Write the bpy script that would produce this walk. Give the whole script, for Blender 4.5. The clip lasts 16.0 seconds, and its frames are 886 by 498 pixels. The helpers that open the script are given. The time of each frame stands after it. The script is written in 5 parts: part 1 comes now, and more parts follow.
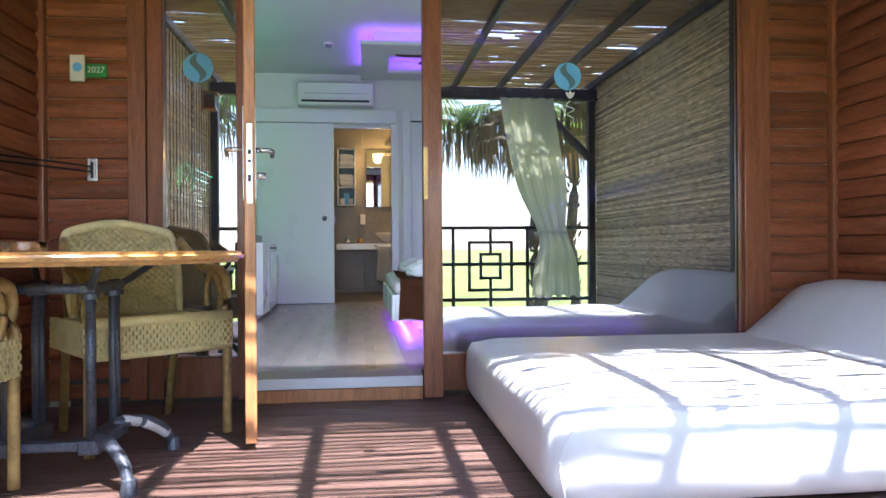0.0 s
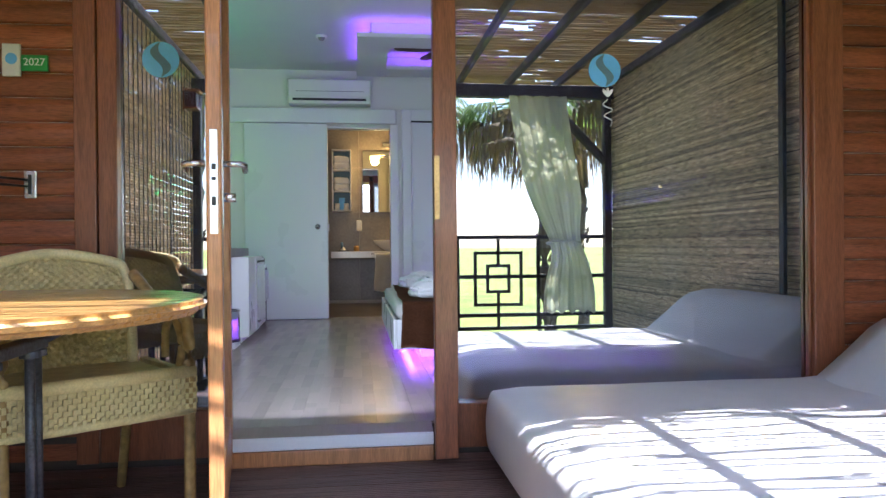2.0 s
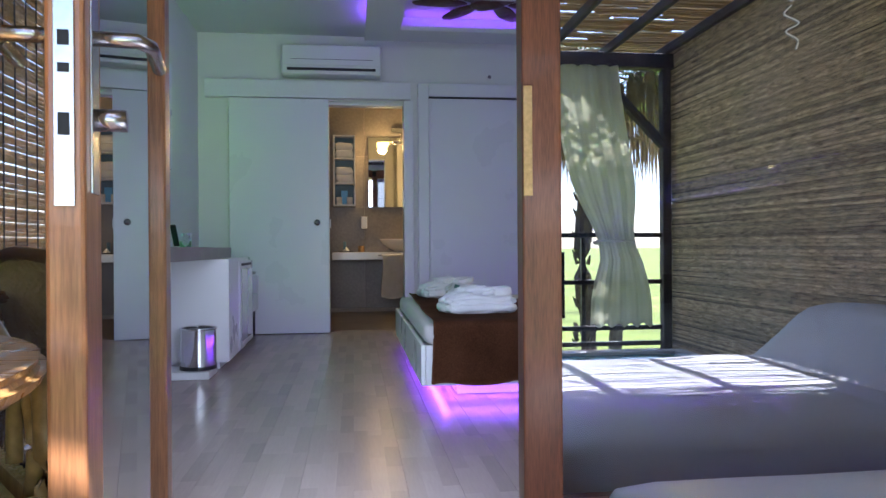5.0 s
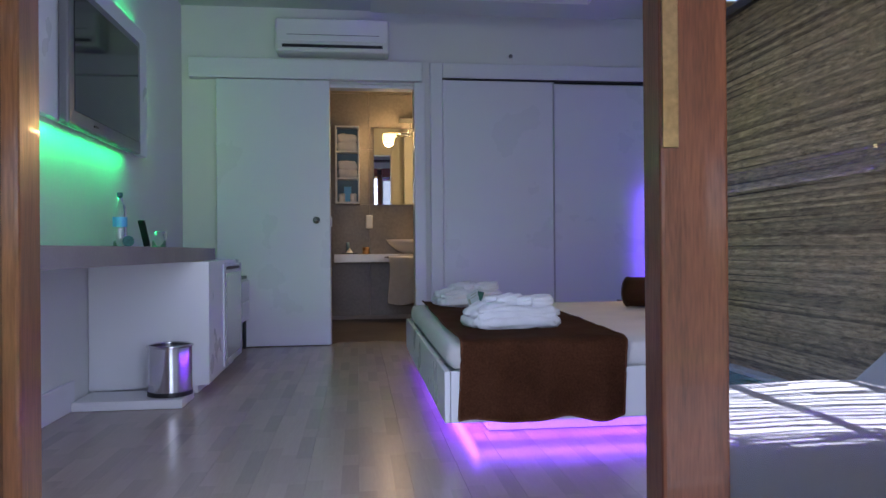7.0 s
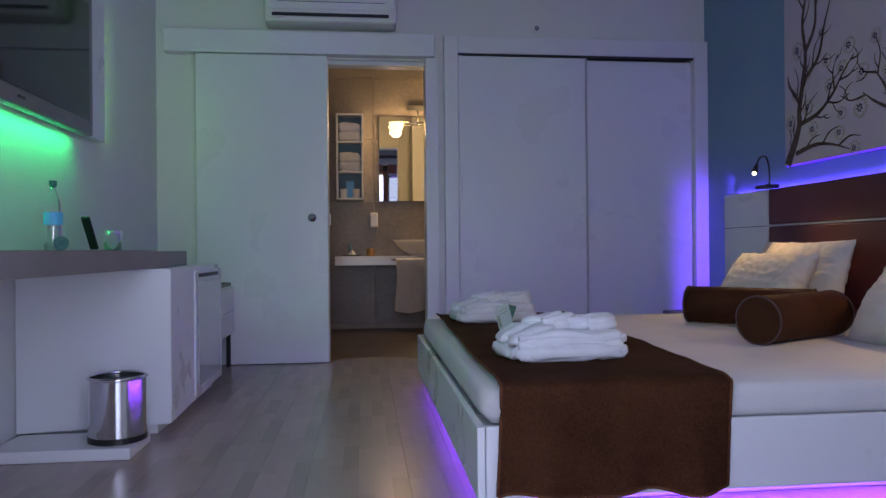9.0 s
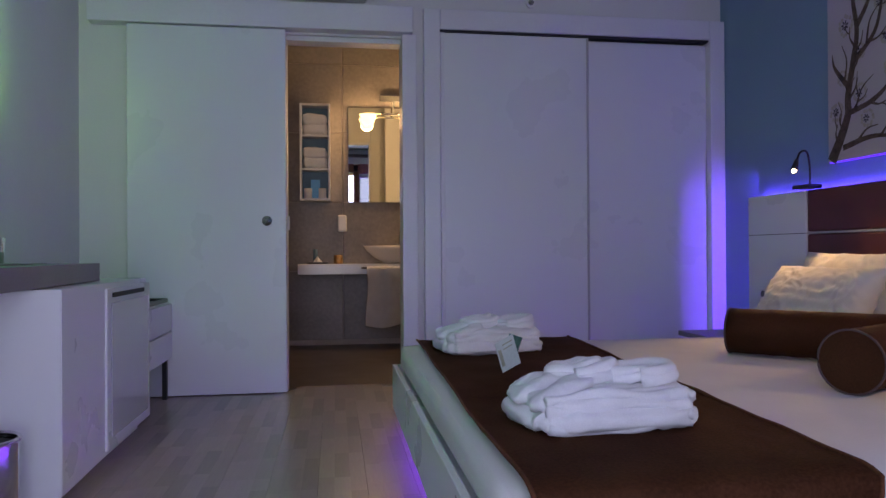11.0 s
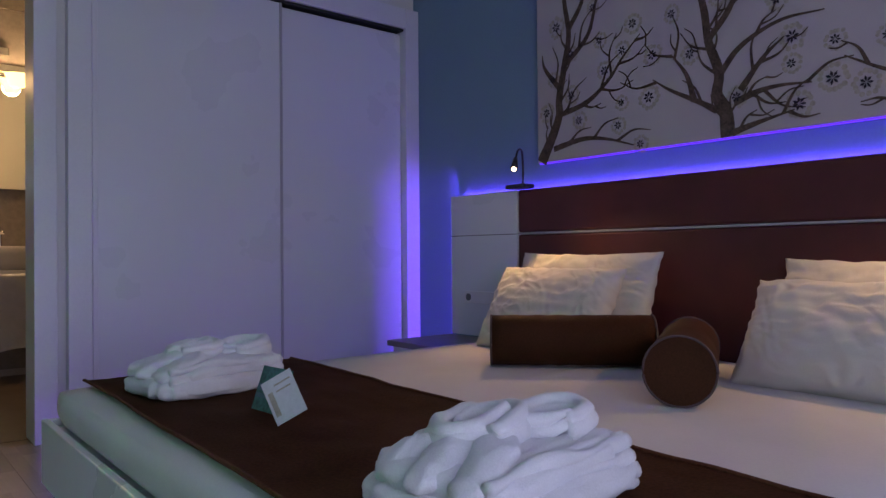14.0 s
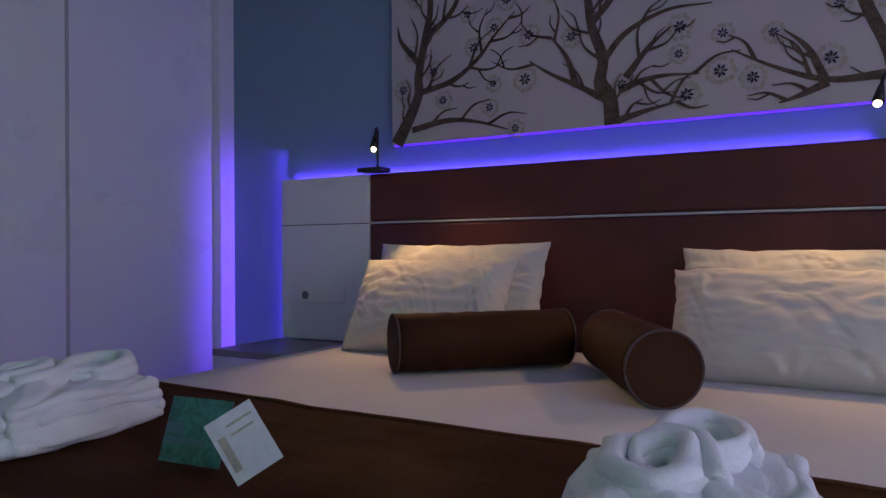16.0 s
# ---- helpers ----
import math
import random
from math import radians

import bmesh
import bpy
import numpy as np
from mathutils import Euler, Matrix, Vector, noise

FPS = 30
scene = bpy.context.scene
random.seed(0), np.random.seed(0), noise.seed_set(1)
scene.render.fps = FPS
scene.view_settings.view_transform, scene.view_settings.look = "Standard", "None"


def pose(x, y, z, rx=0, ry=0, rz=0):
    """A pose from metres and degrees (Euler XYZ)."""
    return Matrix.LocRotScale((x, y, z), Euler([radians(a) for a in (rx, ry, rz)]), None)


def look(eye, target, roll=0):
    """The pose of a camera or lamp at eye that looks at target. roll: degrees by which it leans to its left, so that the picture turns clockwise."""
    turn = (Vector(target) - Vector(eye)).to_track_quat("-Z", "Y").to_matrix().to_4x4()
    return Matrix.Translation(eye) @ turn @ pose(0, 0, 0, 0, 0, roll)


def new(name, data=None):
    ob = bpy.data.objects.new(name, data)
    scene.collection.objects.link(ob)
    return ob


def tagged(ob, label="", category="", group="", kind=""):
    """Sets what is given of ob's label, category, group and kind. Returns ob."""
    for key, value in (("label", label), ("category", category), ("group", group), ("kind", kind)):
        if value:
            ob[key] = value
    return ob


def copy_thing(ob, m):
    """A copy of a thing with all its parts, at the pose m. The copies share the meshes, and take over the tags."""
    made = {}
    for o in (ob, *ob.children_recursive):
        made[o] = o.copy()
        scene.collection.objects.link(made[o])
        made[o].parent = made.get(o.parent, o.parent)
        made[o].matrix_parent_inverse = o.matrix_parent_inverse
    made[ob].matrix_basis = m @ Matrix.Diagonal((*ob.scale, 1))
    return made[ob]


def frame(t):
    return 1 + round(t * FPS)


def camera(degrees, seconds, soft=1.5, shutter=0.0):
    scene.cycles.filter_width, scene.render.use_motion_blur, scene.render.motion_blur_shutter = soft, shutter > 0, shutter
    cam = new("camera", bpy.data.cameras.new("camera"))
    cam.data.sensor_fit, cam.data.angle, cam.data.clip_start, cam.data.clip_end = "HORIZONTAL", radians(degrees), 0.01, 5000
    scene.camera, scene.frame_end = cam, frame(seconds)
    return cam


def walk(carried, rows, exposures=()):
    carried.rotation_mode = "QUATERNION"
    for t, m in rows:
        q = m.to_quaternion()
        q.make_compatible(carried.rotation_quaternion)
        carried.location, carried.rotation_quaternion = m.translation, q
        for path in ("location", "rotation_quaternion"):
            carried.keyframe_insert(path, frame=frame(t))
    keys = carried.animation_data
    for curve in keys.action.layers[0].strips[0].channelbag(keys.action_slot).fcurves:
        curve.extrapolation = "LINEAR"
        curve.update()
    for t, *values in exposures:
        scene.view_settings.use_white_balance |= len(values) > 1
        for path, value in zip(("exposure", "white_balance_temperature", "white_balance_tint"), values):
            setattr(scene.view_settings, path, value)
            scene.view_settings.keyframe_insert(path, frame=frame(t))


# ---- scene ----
cam = camera(63.6, 16.0)
METRES, EYE, TILT, LEAN, TURN = 6.5, 0.919, 0.0, 0.0, -6.6
ROWS = [
    (0.0, 0.0, 0.0, 0.0, -0.0, -0.06, 0.39),
    (0.5, -0.0045, 0.027, -0.0012, -0.1, 0.25, 0.49),
    (1.0, -0.0088, 0.0535, 0.0088, -0.21, -0.08, 0.45),
    (1.5, -0.0113, 0.078, 0.0184, -0.24, -0.22, 0.47),
    (2.0, -0.0139, 0.1106, 0.0235, -0.34, -0.21, 0.49),
    (2.5, -0.0146, 0.1413, 0.0245, -0.29, -0.18, 0.45),
    (3.0, -0.0192, 0.1749, 0.0235, -0.34, -0.13, 0.48),
    (3.5, -0.0269, 0.2096, 0.0224, -0.42, -0.09, 0.44),
    (4.0, -0.0373, 0.2542, 0.0236, -0.62, -0.18, 0.4),
    (6.5, -0.0666, 0.4287, 0.019, -0.19, 0.06, 0.39),
    (7.0, -0.0689, 0.4625, 0.0196, -0.19, 0.09, 0.45),
    (7.5, -0.0711, 0.4933, 0.0205, -0.22, 0.04, 0.53),
    (8.0, -0.0747, 0.532, 0.0185, -0.08, 0.22, 0.46),
    (8.5, -0.0781, 0.566, 0.0205, 0.3, 0.07, 0.49),
    (11.0, -0.0889, 0.7262, 0.0298, -2.0, 0.26, 0.34),
    (11.5, -0.093, 0.7496, 0.0338, -5.51, 0.14, 0.38),
    (12.0, -0.1007, 0.7723, 0.0361, -10.07, 0.15, 0.4),
    (12.5, -0.1104, 0.7928, 0.0351, -15.15, 0.26, 0.32),
    (13.0, -0.1197, 0.814, 0.0335, -20.93, 0.23, 0.38),
    (13.5, -0.1292, 0.8355, 0.0303, -26.67, 0.33, 0.36),
    (14.0, -0.1386, 0.8612, 0.0276, -33.04, 0.42, 0.42),
    (14.5, -0.1485, 0.8858, 0.0277, -38.76, 0.28, 0.43),
    (15.0, -0.1542, 0.912, 0.0272, -44.19, 0.15, 0.41),
    (15.5, -0.1585, 0.942, 0.0245, -49.26, 0.24, 0.37),
    (16.0, -0.1617, 0.9751, 0.0228, -54.14, 0.16, 0.36),
]
PATH = [(t, pose(0, 0, EYE, TILT, LEAN, TURN) @ pose(METRES * x, METRES * y, METRES * z, 90 + pitch, roll, yaw)) for t, x, y, z, yaw, pitch, roll in ROWS]
walk(cam, PATH, [(0.0, 2.65, 5750, 16), (4.0, 2.4, 5650, 18), (6.5, 2.1, 5500, 25), (8.5, 1.95, 5500, 29), (11.0, 2.0, 5700, 37), (16.0, 1.8, 5700, 36)])

# ---- light ----
world = bpy.data.worlds.new("sky")
scene.world = world
world.use_nodes = True
wn = world.node_tree
sky = wn.nodes.new("ShaderNodeTexSky")
sky.sky_type, sky.sun_disc = "NISHITA", False
sky.sun_elevation, sky.sun_rotation = radians(60), radians(149)
wn.nodes["Background"].inputs[1].default_value = 0.15
wn.links.new(sky.outputs[0], wn.nodes["Background"].inputs[0])

sun = new("sun", bpy.data.lights.new("sun", "SUN"))
sun.data.energy, sun.data.angle, sun.data.color = 4.5, radians(0.5), (1, 0.95, 0.86)
sun.matrix_world = look((0, 0, 20), (-5.6, 9.2, 0))


def strip(name, at, target, sx, sy, watts, color, spread=180):
    """An LED strip or lamp as an area light, its long side along its local x."""
    ob = new(name, bpy.data.lights.new(name, "AREA"))
    ob.data.shape, ob.data.size, ob.data.size_y = "RECTANGLE", sx, sy
    ob.data.energy, ob.data.color, ob.data.spread = watts, color, radians(spread)
    ob.matrix_world = look(at, target)
    return ob


VIOLET, GREEN, WARM = (0.31, 0.08, 1.0), (0.02, 1.0, 0.16), (1.0, 0.60, 0.15)
BLUEV = (0.22, 0.08, 1.0)
l1 = strip("bed_led_side", (0.42, 7.25, 0.29), (0.30, 7.25, 0.0), 2.2, 0.03, 2.0, VIOLET)
l1.matrix_world = Matrix.Translation((0.42, 7.25, 0.285)) @ pose(0, 0, 0, 0, -10, 0) @ pose(0, 0, 0, 0, 0, 90)
l2 = strip("bed_led_front", (1.5, 6.24, 0.285), (1.5, 6.2, 0.0), 2.1, 0.03, 2.0, VIOLET)
l2.matrix_world = Matrix.Translation((1.5, 6.24, 0.285)) @ pose(0, 0, 0, -10, 0, 0)
l9 = strip("bed_led_far", (1.5, 8.38, 0.285), (1.5, 8.5, 0.0), 2.0, 0.03, 2.0, VIOLET)
l9.matrix_world = Matrix.Translation((1.5, 8.38, 0.285)) @ pose(0, 0, 0, 25, 0, 0)
l3 = strip("headboard_led", (2.70, 7.6, 1.44), (2.7, 7.6, 2.0), 2.75, 0.012, 0.9, BLUEV)
l3.matrix_world = Matrix.Translation((2.742, 7.70, 1.462)) @ pose(0, 0, 0, 180, 0, 0) @ pose(0, 0, 0, 0, 0, 90)
l4 = strip("headboard_side_led", (2.70, 9.10, 1.0), (2.66, 10, 1.0), 1.3, 0.02, 0.42, BLUEV, 70)
l4.matrix_world = Matrix.Translation((2.735, 9.10, 0.98)) @ pose(0, 0, 0, 90, 0, 0) @ pose(0, 0, 0, 0, 0, 90)
l5 = strip("screen_led", (-1.57, 7.4, 1.69), (-1.6, 7.4, 0), 1.3, 0.02, 1.6, GREEN)
l5.matrix_world = Matrix.Translation((-1.575, 7.30, 1.70)) @ pose(0, 0, 0, 0, 0, 90)
l10 = strip("screen_led_top", (-1.60, 7.42, 2.62), (-1.60, 7.42, 4), 0.02, 1.6, 0.35, GREEN)
l11 = strip("screen_led_end", (-1.612, 8.375, 2.16), (-1.55, 9.6, 2.16), 0.02, 0.8, 0.28, (0.35, 1.0, 0.12))
l6 = strip("coffer_led_side", (0.075, 8.31, 3.112), (0.075, 8.31, 4), 0.03, 1.5, 0.55, VIOLET)
l7 = strip("coffer_led_front", (1.08, 7.575, 3.112), (1.08, 7.575, 4), 1.9, 0.03, 0.6, VIOLET)
l8 = strip("coffer_led_inner", (1.08, 8.80, 3.112), (1.08, 8.87, 4), 1.4, 0.03, 0.5, VIOLET)

# added area lamps that stand in for daylight through the glazed garden front
strip("door_daylight", (-0.12, 4.45, 1.5), (-0.12, 9.0, 1.4), 0.95, 2.4, 5.2, (0.86, 0.93, 1.0))
strip("window_daylight", (1.44, 4.45, 1.5), (1.44, 9.0, 1.4), 1.9, 2.3, 2.2, (0.82, 0.92, 1.0))


def bulb(name, at, watts, color, size, target=None, cone=70):
    ob = new(name, bpy.data.lights.new(name, "SPOT" if target else "POINT"))
    ob.data.energy, ob.data.color, ob.data.shadow_soft_size = watts, color, size
    if target:
        ob.data.spot_size, ob.data.spot_blend = radians(cone), 0.6
    ob.matrix_world = look(at, target) if target else Matrix.Translation(at)
    return ob


bulb("bath_bulb", (0.30, 11.86, 2.43), 3, (1, 0.60, 0.18), 0.07)
bulb("bath_bulb", (0.72, 11.86, 2.43), 9, (1, 0.62, 0.20), 0.07)
bulb("reading_bulb", (2.44, 8.31, 1.525), 4.5, WARM, 0.015, (2.05, 7.55, 0.65), 95)
bulb("reading_bulb", (2.44, 6.31, 1.525), 3.6, WARM, 0.015, (2.0, 6.8, 0.65), 100)


# ---- materials ----
def nodes(name):
    m = bpy.data.materials.new(name)
    m.use_nodes = True
    return m, m.node_tree, m.node_tree.nodes["Principled BSDF"]


def mat(name, c, rough=0.5, metal=0.0, vary=0.12, scale=6.0, fine=90.0, bump=0.15, stretch=(1, 1, 1), object_vary=0.0, coat=0.0, c2=None):
    """Colour with broad and fine variation, bump and, for pieces, a shift from piece to piece."""
    m, t, b = nodes(name)
    N, L = t.nodes, t.links
    co = N.new("ShaderNodeTexCoord")
    mp = N.new("ShaderNodeMapping")
    mp.inputs["Scale"].default_value = stretch
    L.new(co.outputs["Object"], mp.inputs[0])
    big, small = N.new("ShaderNodeTexNoise"), N.new("ShaderNodeTexNoise")
    big.inputs["Scale"].default_value, small.inputs["Scale"].default_value = scale, fine
    big.inputs["Detail"].default_value, small.inputs["Detail"].default_value = 4, 3
    info = N.new("ShaderNodeObjectInfo")
    add = N.new("ShaderNodeVectorMath")
    add.operation = "ADD"
    L.new(mp.outputs[0], add.inputs[0])
    sc = N.new("ShaderNodeVectorMath")
    sc.operation = "SCALE"
    sc.inputs[0].default_value, = [(13.0, 7.0, 29.0)]
    L.new(info.outputs["Random"], sc.inputs["Scale"])
    if object_vary:
        L.new(sc.outputs[0], add.inputs[1])
    for n in (big, small):
        L.new(add.outputs[0], n.inputs["Vector"])
    mix = N.new("ShaderNodeMix")
    mix.data_type = "RGBA"
    d = c2 or tuple(v * (1 - 2.2 * vary) for v in c)
    mix.inputs[6].default_value = (*[min(1, v * (1 + vary)) for v in c], 1)
    mix.inputs[7].default_value = (*d, 1)
    f = N.new("ShaderNodeMath")
    f.operation = "MULTIPLY_ADD"
    f.inputs[1].default_value = 0.5
    L.new(small.outputs[0], f.inputs[0])
    g = N.new("ShaderNodeMath")
    g.operation = "MULTIPLY"
    g.inputs[1].default_value = 0.5
    L.new(big.outputs[0], g.inputs[0])
    L.new(g.outputs[0], f.inputs[2])
    r = N.new("ShaderNodeMapRange")
    r.inputs[1].default_value, r.inputs[2].default_value = 0.32, 0.68
    L.new(f.outputs[0], r.inputs[0])
    L.new(r.outputs[0], mix.inputs[0])
    out = mix.outputs[2]
    if object_vary:
        hsv = N.new("ShaderNodeHueSaturation")
        mr = N.new("ShaderNodeMapRange")
        mr.inputs[3].default_value, mr.inputs[4].default_value = 1 - object_vary, 1 + object_vary
        L.new(info.outputs["Random"], mr.inputs[0])
        L.new(mr.outputs[0], hsv.inputs["Value"])
        L.new(out, hsv.inputs["Color"])
        out = hsv.outputs[0]
    L.new(out, b.inputs["Base Color"])
    rr = N.new("ShaderNodeMapRange")
    rr.inputs[3].default_value, rr.inputs[4].default_value = max(0, rough * 0.82), min(1, rough * 1.2)
    L.new(big.outputs[0], rr.inputs[0])
    L.new(rr.outputs[0], b.inputs["Roughness"])
    b.inputs["Metallic"].default_value = metal
    b.inputs["Coat Weight"].default_value = coat
    if bump:
        bp = N.new("ShaderNodeBump")
        bp.inputs["Strength"].default_value, bp.inputs["Distance"].default_value = bump, 0.004
        L.new(f.outputs[0], bp.inputs["Height"])
        L.new(bp.outputs[0], b.inputs["Normal"])
    return m


def glow(name, c, strength):
    m, t, b = nodes(name)
    b.inputs["Base Color"].default_value = (*c, 1)
    b.inputs["Emission Color"].default_value = (*c, 1)
    b.inputs["Emission Strength"].default_value = strength
    return m


def pane_material(name, gloss, tint, rough=0.0):
    """Window glass: clear with a mirror gloss that grows at grazing angles."""
    m = bpy.data.materials.new(name)
    m.use_nodes = True
    t = m.node_tree
    t.nodes.clear()
    N, L = t.nodes, t.links
    out, mix = N.new("ShaderNodeOutputMaterial"), N.new("ShaderNodeMixShader")
    tr, gl, fr = N.new("ShaderNodeBsdfTransparent"), N.new("ShaderNodeBsdfGlossy"), N.new("ShaderNodeFresnel")
    tr.inputs[0].default_value = (*tint, 1)
    gl.inputs[0].default_value, gl.inputs["Roughness"].default_value = (0.95, 0.97, 1, 1), rough
    fr.inputs[0].default_value = 1.5
    add = N.new("ShaderNodeMath")
    add.operation, add.use_clamp = "ADD", True
    add.inputs[1].default_value = gloss
    L.new(fr.outputs[0], add.inputs[0])
    L.new(add.outputs[0], mix.inputs[0])
    L.new(tr.outputs[0], mix.inputs[1])
    L.new(gl.outputs[0], mix.inputs[2])
    L.new(mix.outputs[0], out.inputs[0])
    return m


M_WALL = mat("white_wall_paint", (0.74, 0.75, 0.73), 0.6, vary=0.02, scale=1.5, bump=0.06)
M_BLUEWALL = mat("blue_wall_paint", (0.20, 0.32, 0.42), 0.6, vary=0.03, scale=1.5, bump=0.06)
M_CEIL = mat("ceiling_paint", (0.60, 0.63, 0.62), 0.7, vary=0.02, scale=1.2, bump=0.04)
M_LAC = mat("white_lacquer", (0.74, 0.76, 0.79), 0.28, vary=0.006, scale=2, bump=0.0)
M_ALU = mat("satin_aluminium_edge", (0.42, 0.42, 0.44), 0.4, vary=0.03, bump=0.0)
M_TRIM = mat("white_trim", (0.76, 0.77, 0.80), 0.35, vary=0.02, scale=3, bump=0.02)
M_FLOOR = mat("grey_brown_laminate", (0.35, 0.285, 0.255), 0.24, vary=0.035, scale=2, fine=14, bump=0.0, stretch=(9, 0.8, 1), object_vary=0.05)
M_SIDING = mat("red_brown_siding", (0.30, 0.092, 0.04), 0.42, vary=0.28, scale=3, fine=26, bump=0.3, stretch=(0.9, 9, 9), object_vary=0.3)
M_FRAME = mat("red_brown_frame_wood", (0.30, 0.10, 0.045), 0.36, vary=0.22, scale=4, fine=30, bump=0.2, stretch=(8, 8, 0.7), coat=0.2)
M_ORANGE = mat("varnished_orange_wood", (0.50, 0.22, 0.085), 0.32, vary=0.22, scale=4, fine=28, bump=0.15, stretch=(9, 9, 0.6), coat=0.3)
M_DECK = mat("dark_deck_board", (0.155, 0.09, 0.073), 0.42, vary=0.3, scale=4, fine=50, bump=0.5, stretch=(0.7, 12, 1), object_vary=0.25)
M_BAMBOO = mat("weathered_split_bamboo", (0.70, 0.53, 0.34), 0.5, vary=0.3, scale=3, fine=24, bump=0.5, stretch=(3, 3.2, 12), object_vary=0.42, c2=(0.085, 0.052, 0.03))
M_THINBAMBOO = mat("thin_split_bamboo", (0.70, 0.53, 0.34), 0.5, vary=0.3, scale=3, fine=24, bump=0.5, stretch=(3, 3.2, 12), object_vary=0.42, c2=(0.085, 0.052, 0.03))
M_REED = mat("golden_reed", (0.48, 0.33, 0.12), 0.55, vary=0.3, scale=4, fine=40, bump=0.4, stretch=(0.8, 8, 8))
M_BEAM = mat("dark_beam_wood", (0.07, 0.05, 0.05), 0.6, vary=0.3, scale=4, fine=40, bump=0.5)
M_RAIL = mat("dark_railing_paint", (0.022, 0.02, 0.03), 0.4, vary=0.2, bump=0.1)
M_VINYL = mat("white_leatherette", (0.72, 0.73, 0.76), 0.42, vary=0.03, scale=5, fine=220, bump=0.12)
M_SHEET = mat("white_cotton_sheet", (0.68, 0.66, 0.66), 0.85, vary=0.03, scale=5, fine=160, bump=0.3)
M_PILLOW = mat("cream_pillow_cotton", (0.66, 0.63, 0.57), 0.85, vary=0.03, scale=7, fine=180, bump=0.3)
M_TOWEL = mat("white_terry", (0.80, 0.81, 0.84), 0.95, vary=0.05, scale=14, fine=300, bump=0.9)
M_RUNNER = mat("brown_velour", (0.125, 0.048, 0.022), 0.75, vary=0.22, scale=4, fine=120, bump=0.5)
M_BOLSTER = mat("brown_velvet", (0.058, 0.022, 0.009), 0.7, vary=0.16, scale=5, fine=160, bump=0.4)
M_PIPING = mat("taupe_piping", (0.085, 0.055, 0.055), 0.7, vary=0.1)
M_LEATHER = mat("dark_red_leather", (0.10, 0.02, 0.022), 0.45, vary=0.18, scale=4, fine=240, bump=0.4)
M_METAL = mat("brushed_steel", (0.62, 0.62, 0.63), 0.25, 1.0, vary=0.06, bump=0.03)
M_CHROME = mat("polished_chrome", (0.72, 0.72, 0.74), 0.1, 1.0, vary=0.04, bump=0.0)
M_BRASS = mat("worn_brass", (0.52, 0.33, 0.16), 0.35, 1.0, vary=0.15, bump=0.1)
M_BLACK = mat("black_plastic", (0.012, 0.012, 0.014), 0.35, vary=0.1, bump=0.03)
M_SCREEN = mat("dark_screen", (0.012, 0.015, 0.017), 0.06, vary=0.02, bump=0.0)
M_TVGREY = mat("grey_screen_frame", (0.17, 0.17, 0.18), 0.35, vary=0.05, bump=0.03)
M_DESK = mat("grey_desk_top", (0.20, 0.185, 0.19), 0.4, vary=0.06, scale=4, bump=0.05)
M_IRON = mat("blue_grey_cast_iron", (0.10, 0.115, 0.15), 0.42, 0.4, vary=0.3, scale=9, bump=0.35)
M_CHIP = mat("chipped_white_undercoat", (0.62, 0.62, 0.62), 0.6, vary=0.12, scale=20, bump=0.3)
M_TABLE = mat("varnished_pine_top", (0.52, 0.29, 0.095), 0.28, vary=0.22, scale=5, fine=20, bump=0.08, stretch=(1, 9, 9), coat=0.4)
M_RATTAN = mat("olive_woven_rattan", (0.72, 0.61, 0.30), 0.5, vary=0.12, scale=20, fine=140, bump=0.5, object_vary=0.1)
M_CANE = mat("bamboo_cane", (0.42, 0.28, 0.10), 0.35, vary=0.25, scale=9, fine=40, bump=0.2)
M_BLACKWEAVE = mat("black_bag_fabric", (0.013, 0.013, 0.018), 0.6, vary=0.3, scale=30, fine=180, bump=0.4)
M_TILE = mat("grey_brown_wall_tile", (0.19, 0.17, 0.155), 0.4, vary=0.14, scale=2.4, fine=30, bump=0.08, object_vary=0.05)
M_BFLOOR = mat("dark_brown_floor_tile", (0.06, 0.045, 0.038), 0.35, vary=0.15, scale=3, bump=0.08)
M_GROUT = mat("pale_grout", (0.36, 0.33, 0.30), 0.8, vary=0.08)
M_CERAMIC = mat("white_ceramic", (0.76, 0.72, 0.68), 0.12, vary=0.02, bump=0.0)
M_GLOSS = mat("glossy_fridge_front", (0.50, 0.51, 0.53), 0.07, vary=0.01, bump=0.0, coat=0.6)
M_MARBLE = mat("white_counter_stone", (0.72, 0.72, 0.74), 0.16, vary=0.05, scale=5, bump=0.02)
M_CURTAIN = mat("cream_voile", (0.80, 0.80, 0.66), 0.9, vary=0.06, scale=5, fine=140, bump=0.3)
M_POOL = mat("turquoise_mosaic", (0.10, 0.36, 0.42), 0.12, vary=0.25, scale=30, fine=60, bump=0.2)
M_LAWN = mat("sunlit_lawn", (0.24, 0.31, 0.03), 0.9, vary=0.3, scale=0.8, fine=20, bump=0.8)
M_FROND = mat("palm_frond_green", (0.10, 0.17, 0.03), 0.5, vary=0.35, scale=6, fine=40, bump=0.2)
M_DRY = mat("dry_palm_thatch", (0.20, 0.14, 0.08), 0.8, vary=0.35, scale=6, fine=40, bump=0.3)
M_TRUNK = mat("palm_bark", (0.14, 0.10, 0.075), 0.9, vary=0.35, scale=8, fine=50, bump=1.0)
M_CANVAS = mat("pale_mauve_canvas", (0.50, 0.46, 0.47), 0.8, vary=0.03, scale=3, fine=260, bump=0.25)
M_BARK = mat("painted_bark", (0.115, 0.078, 0.052), 0.75, vary=0.35, scale=22, fine=90, bump=0.1)
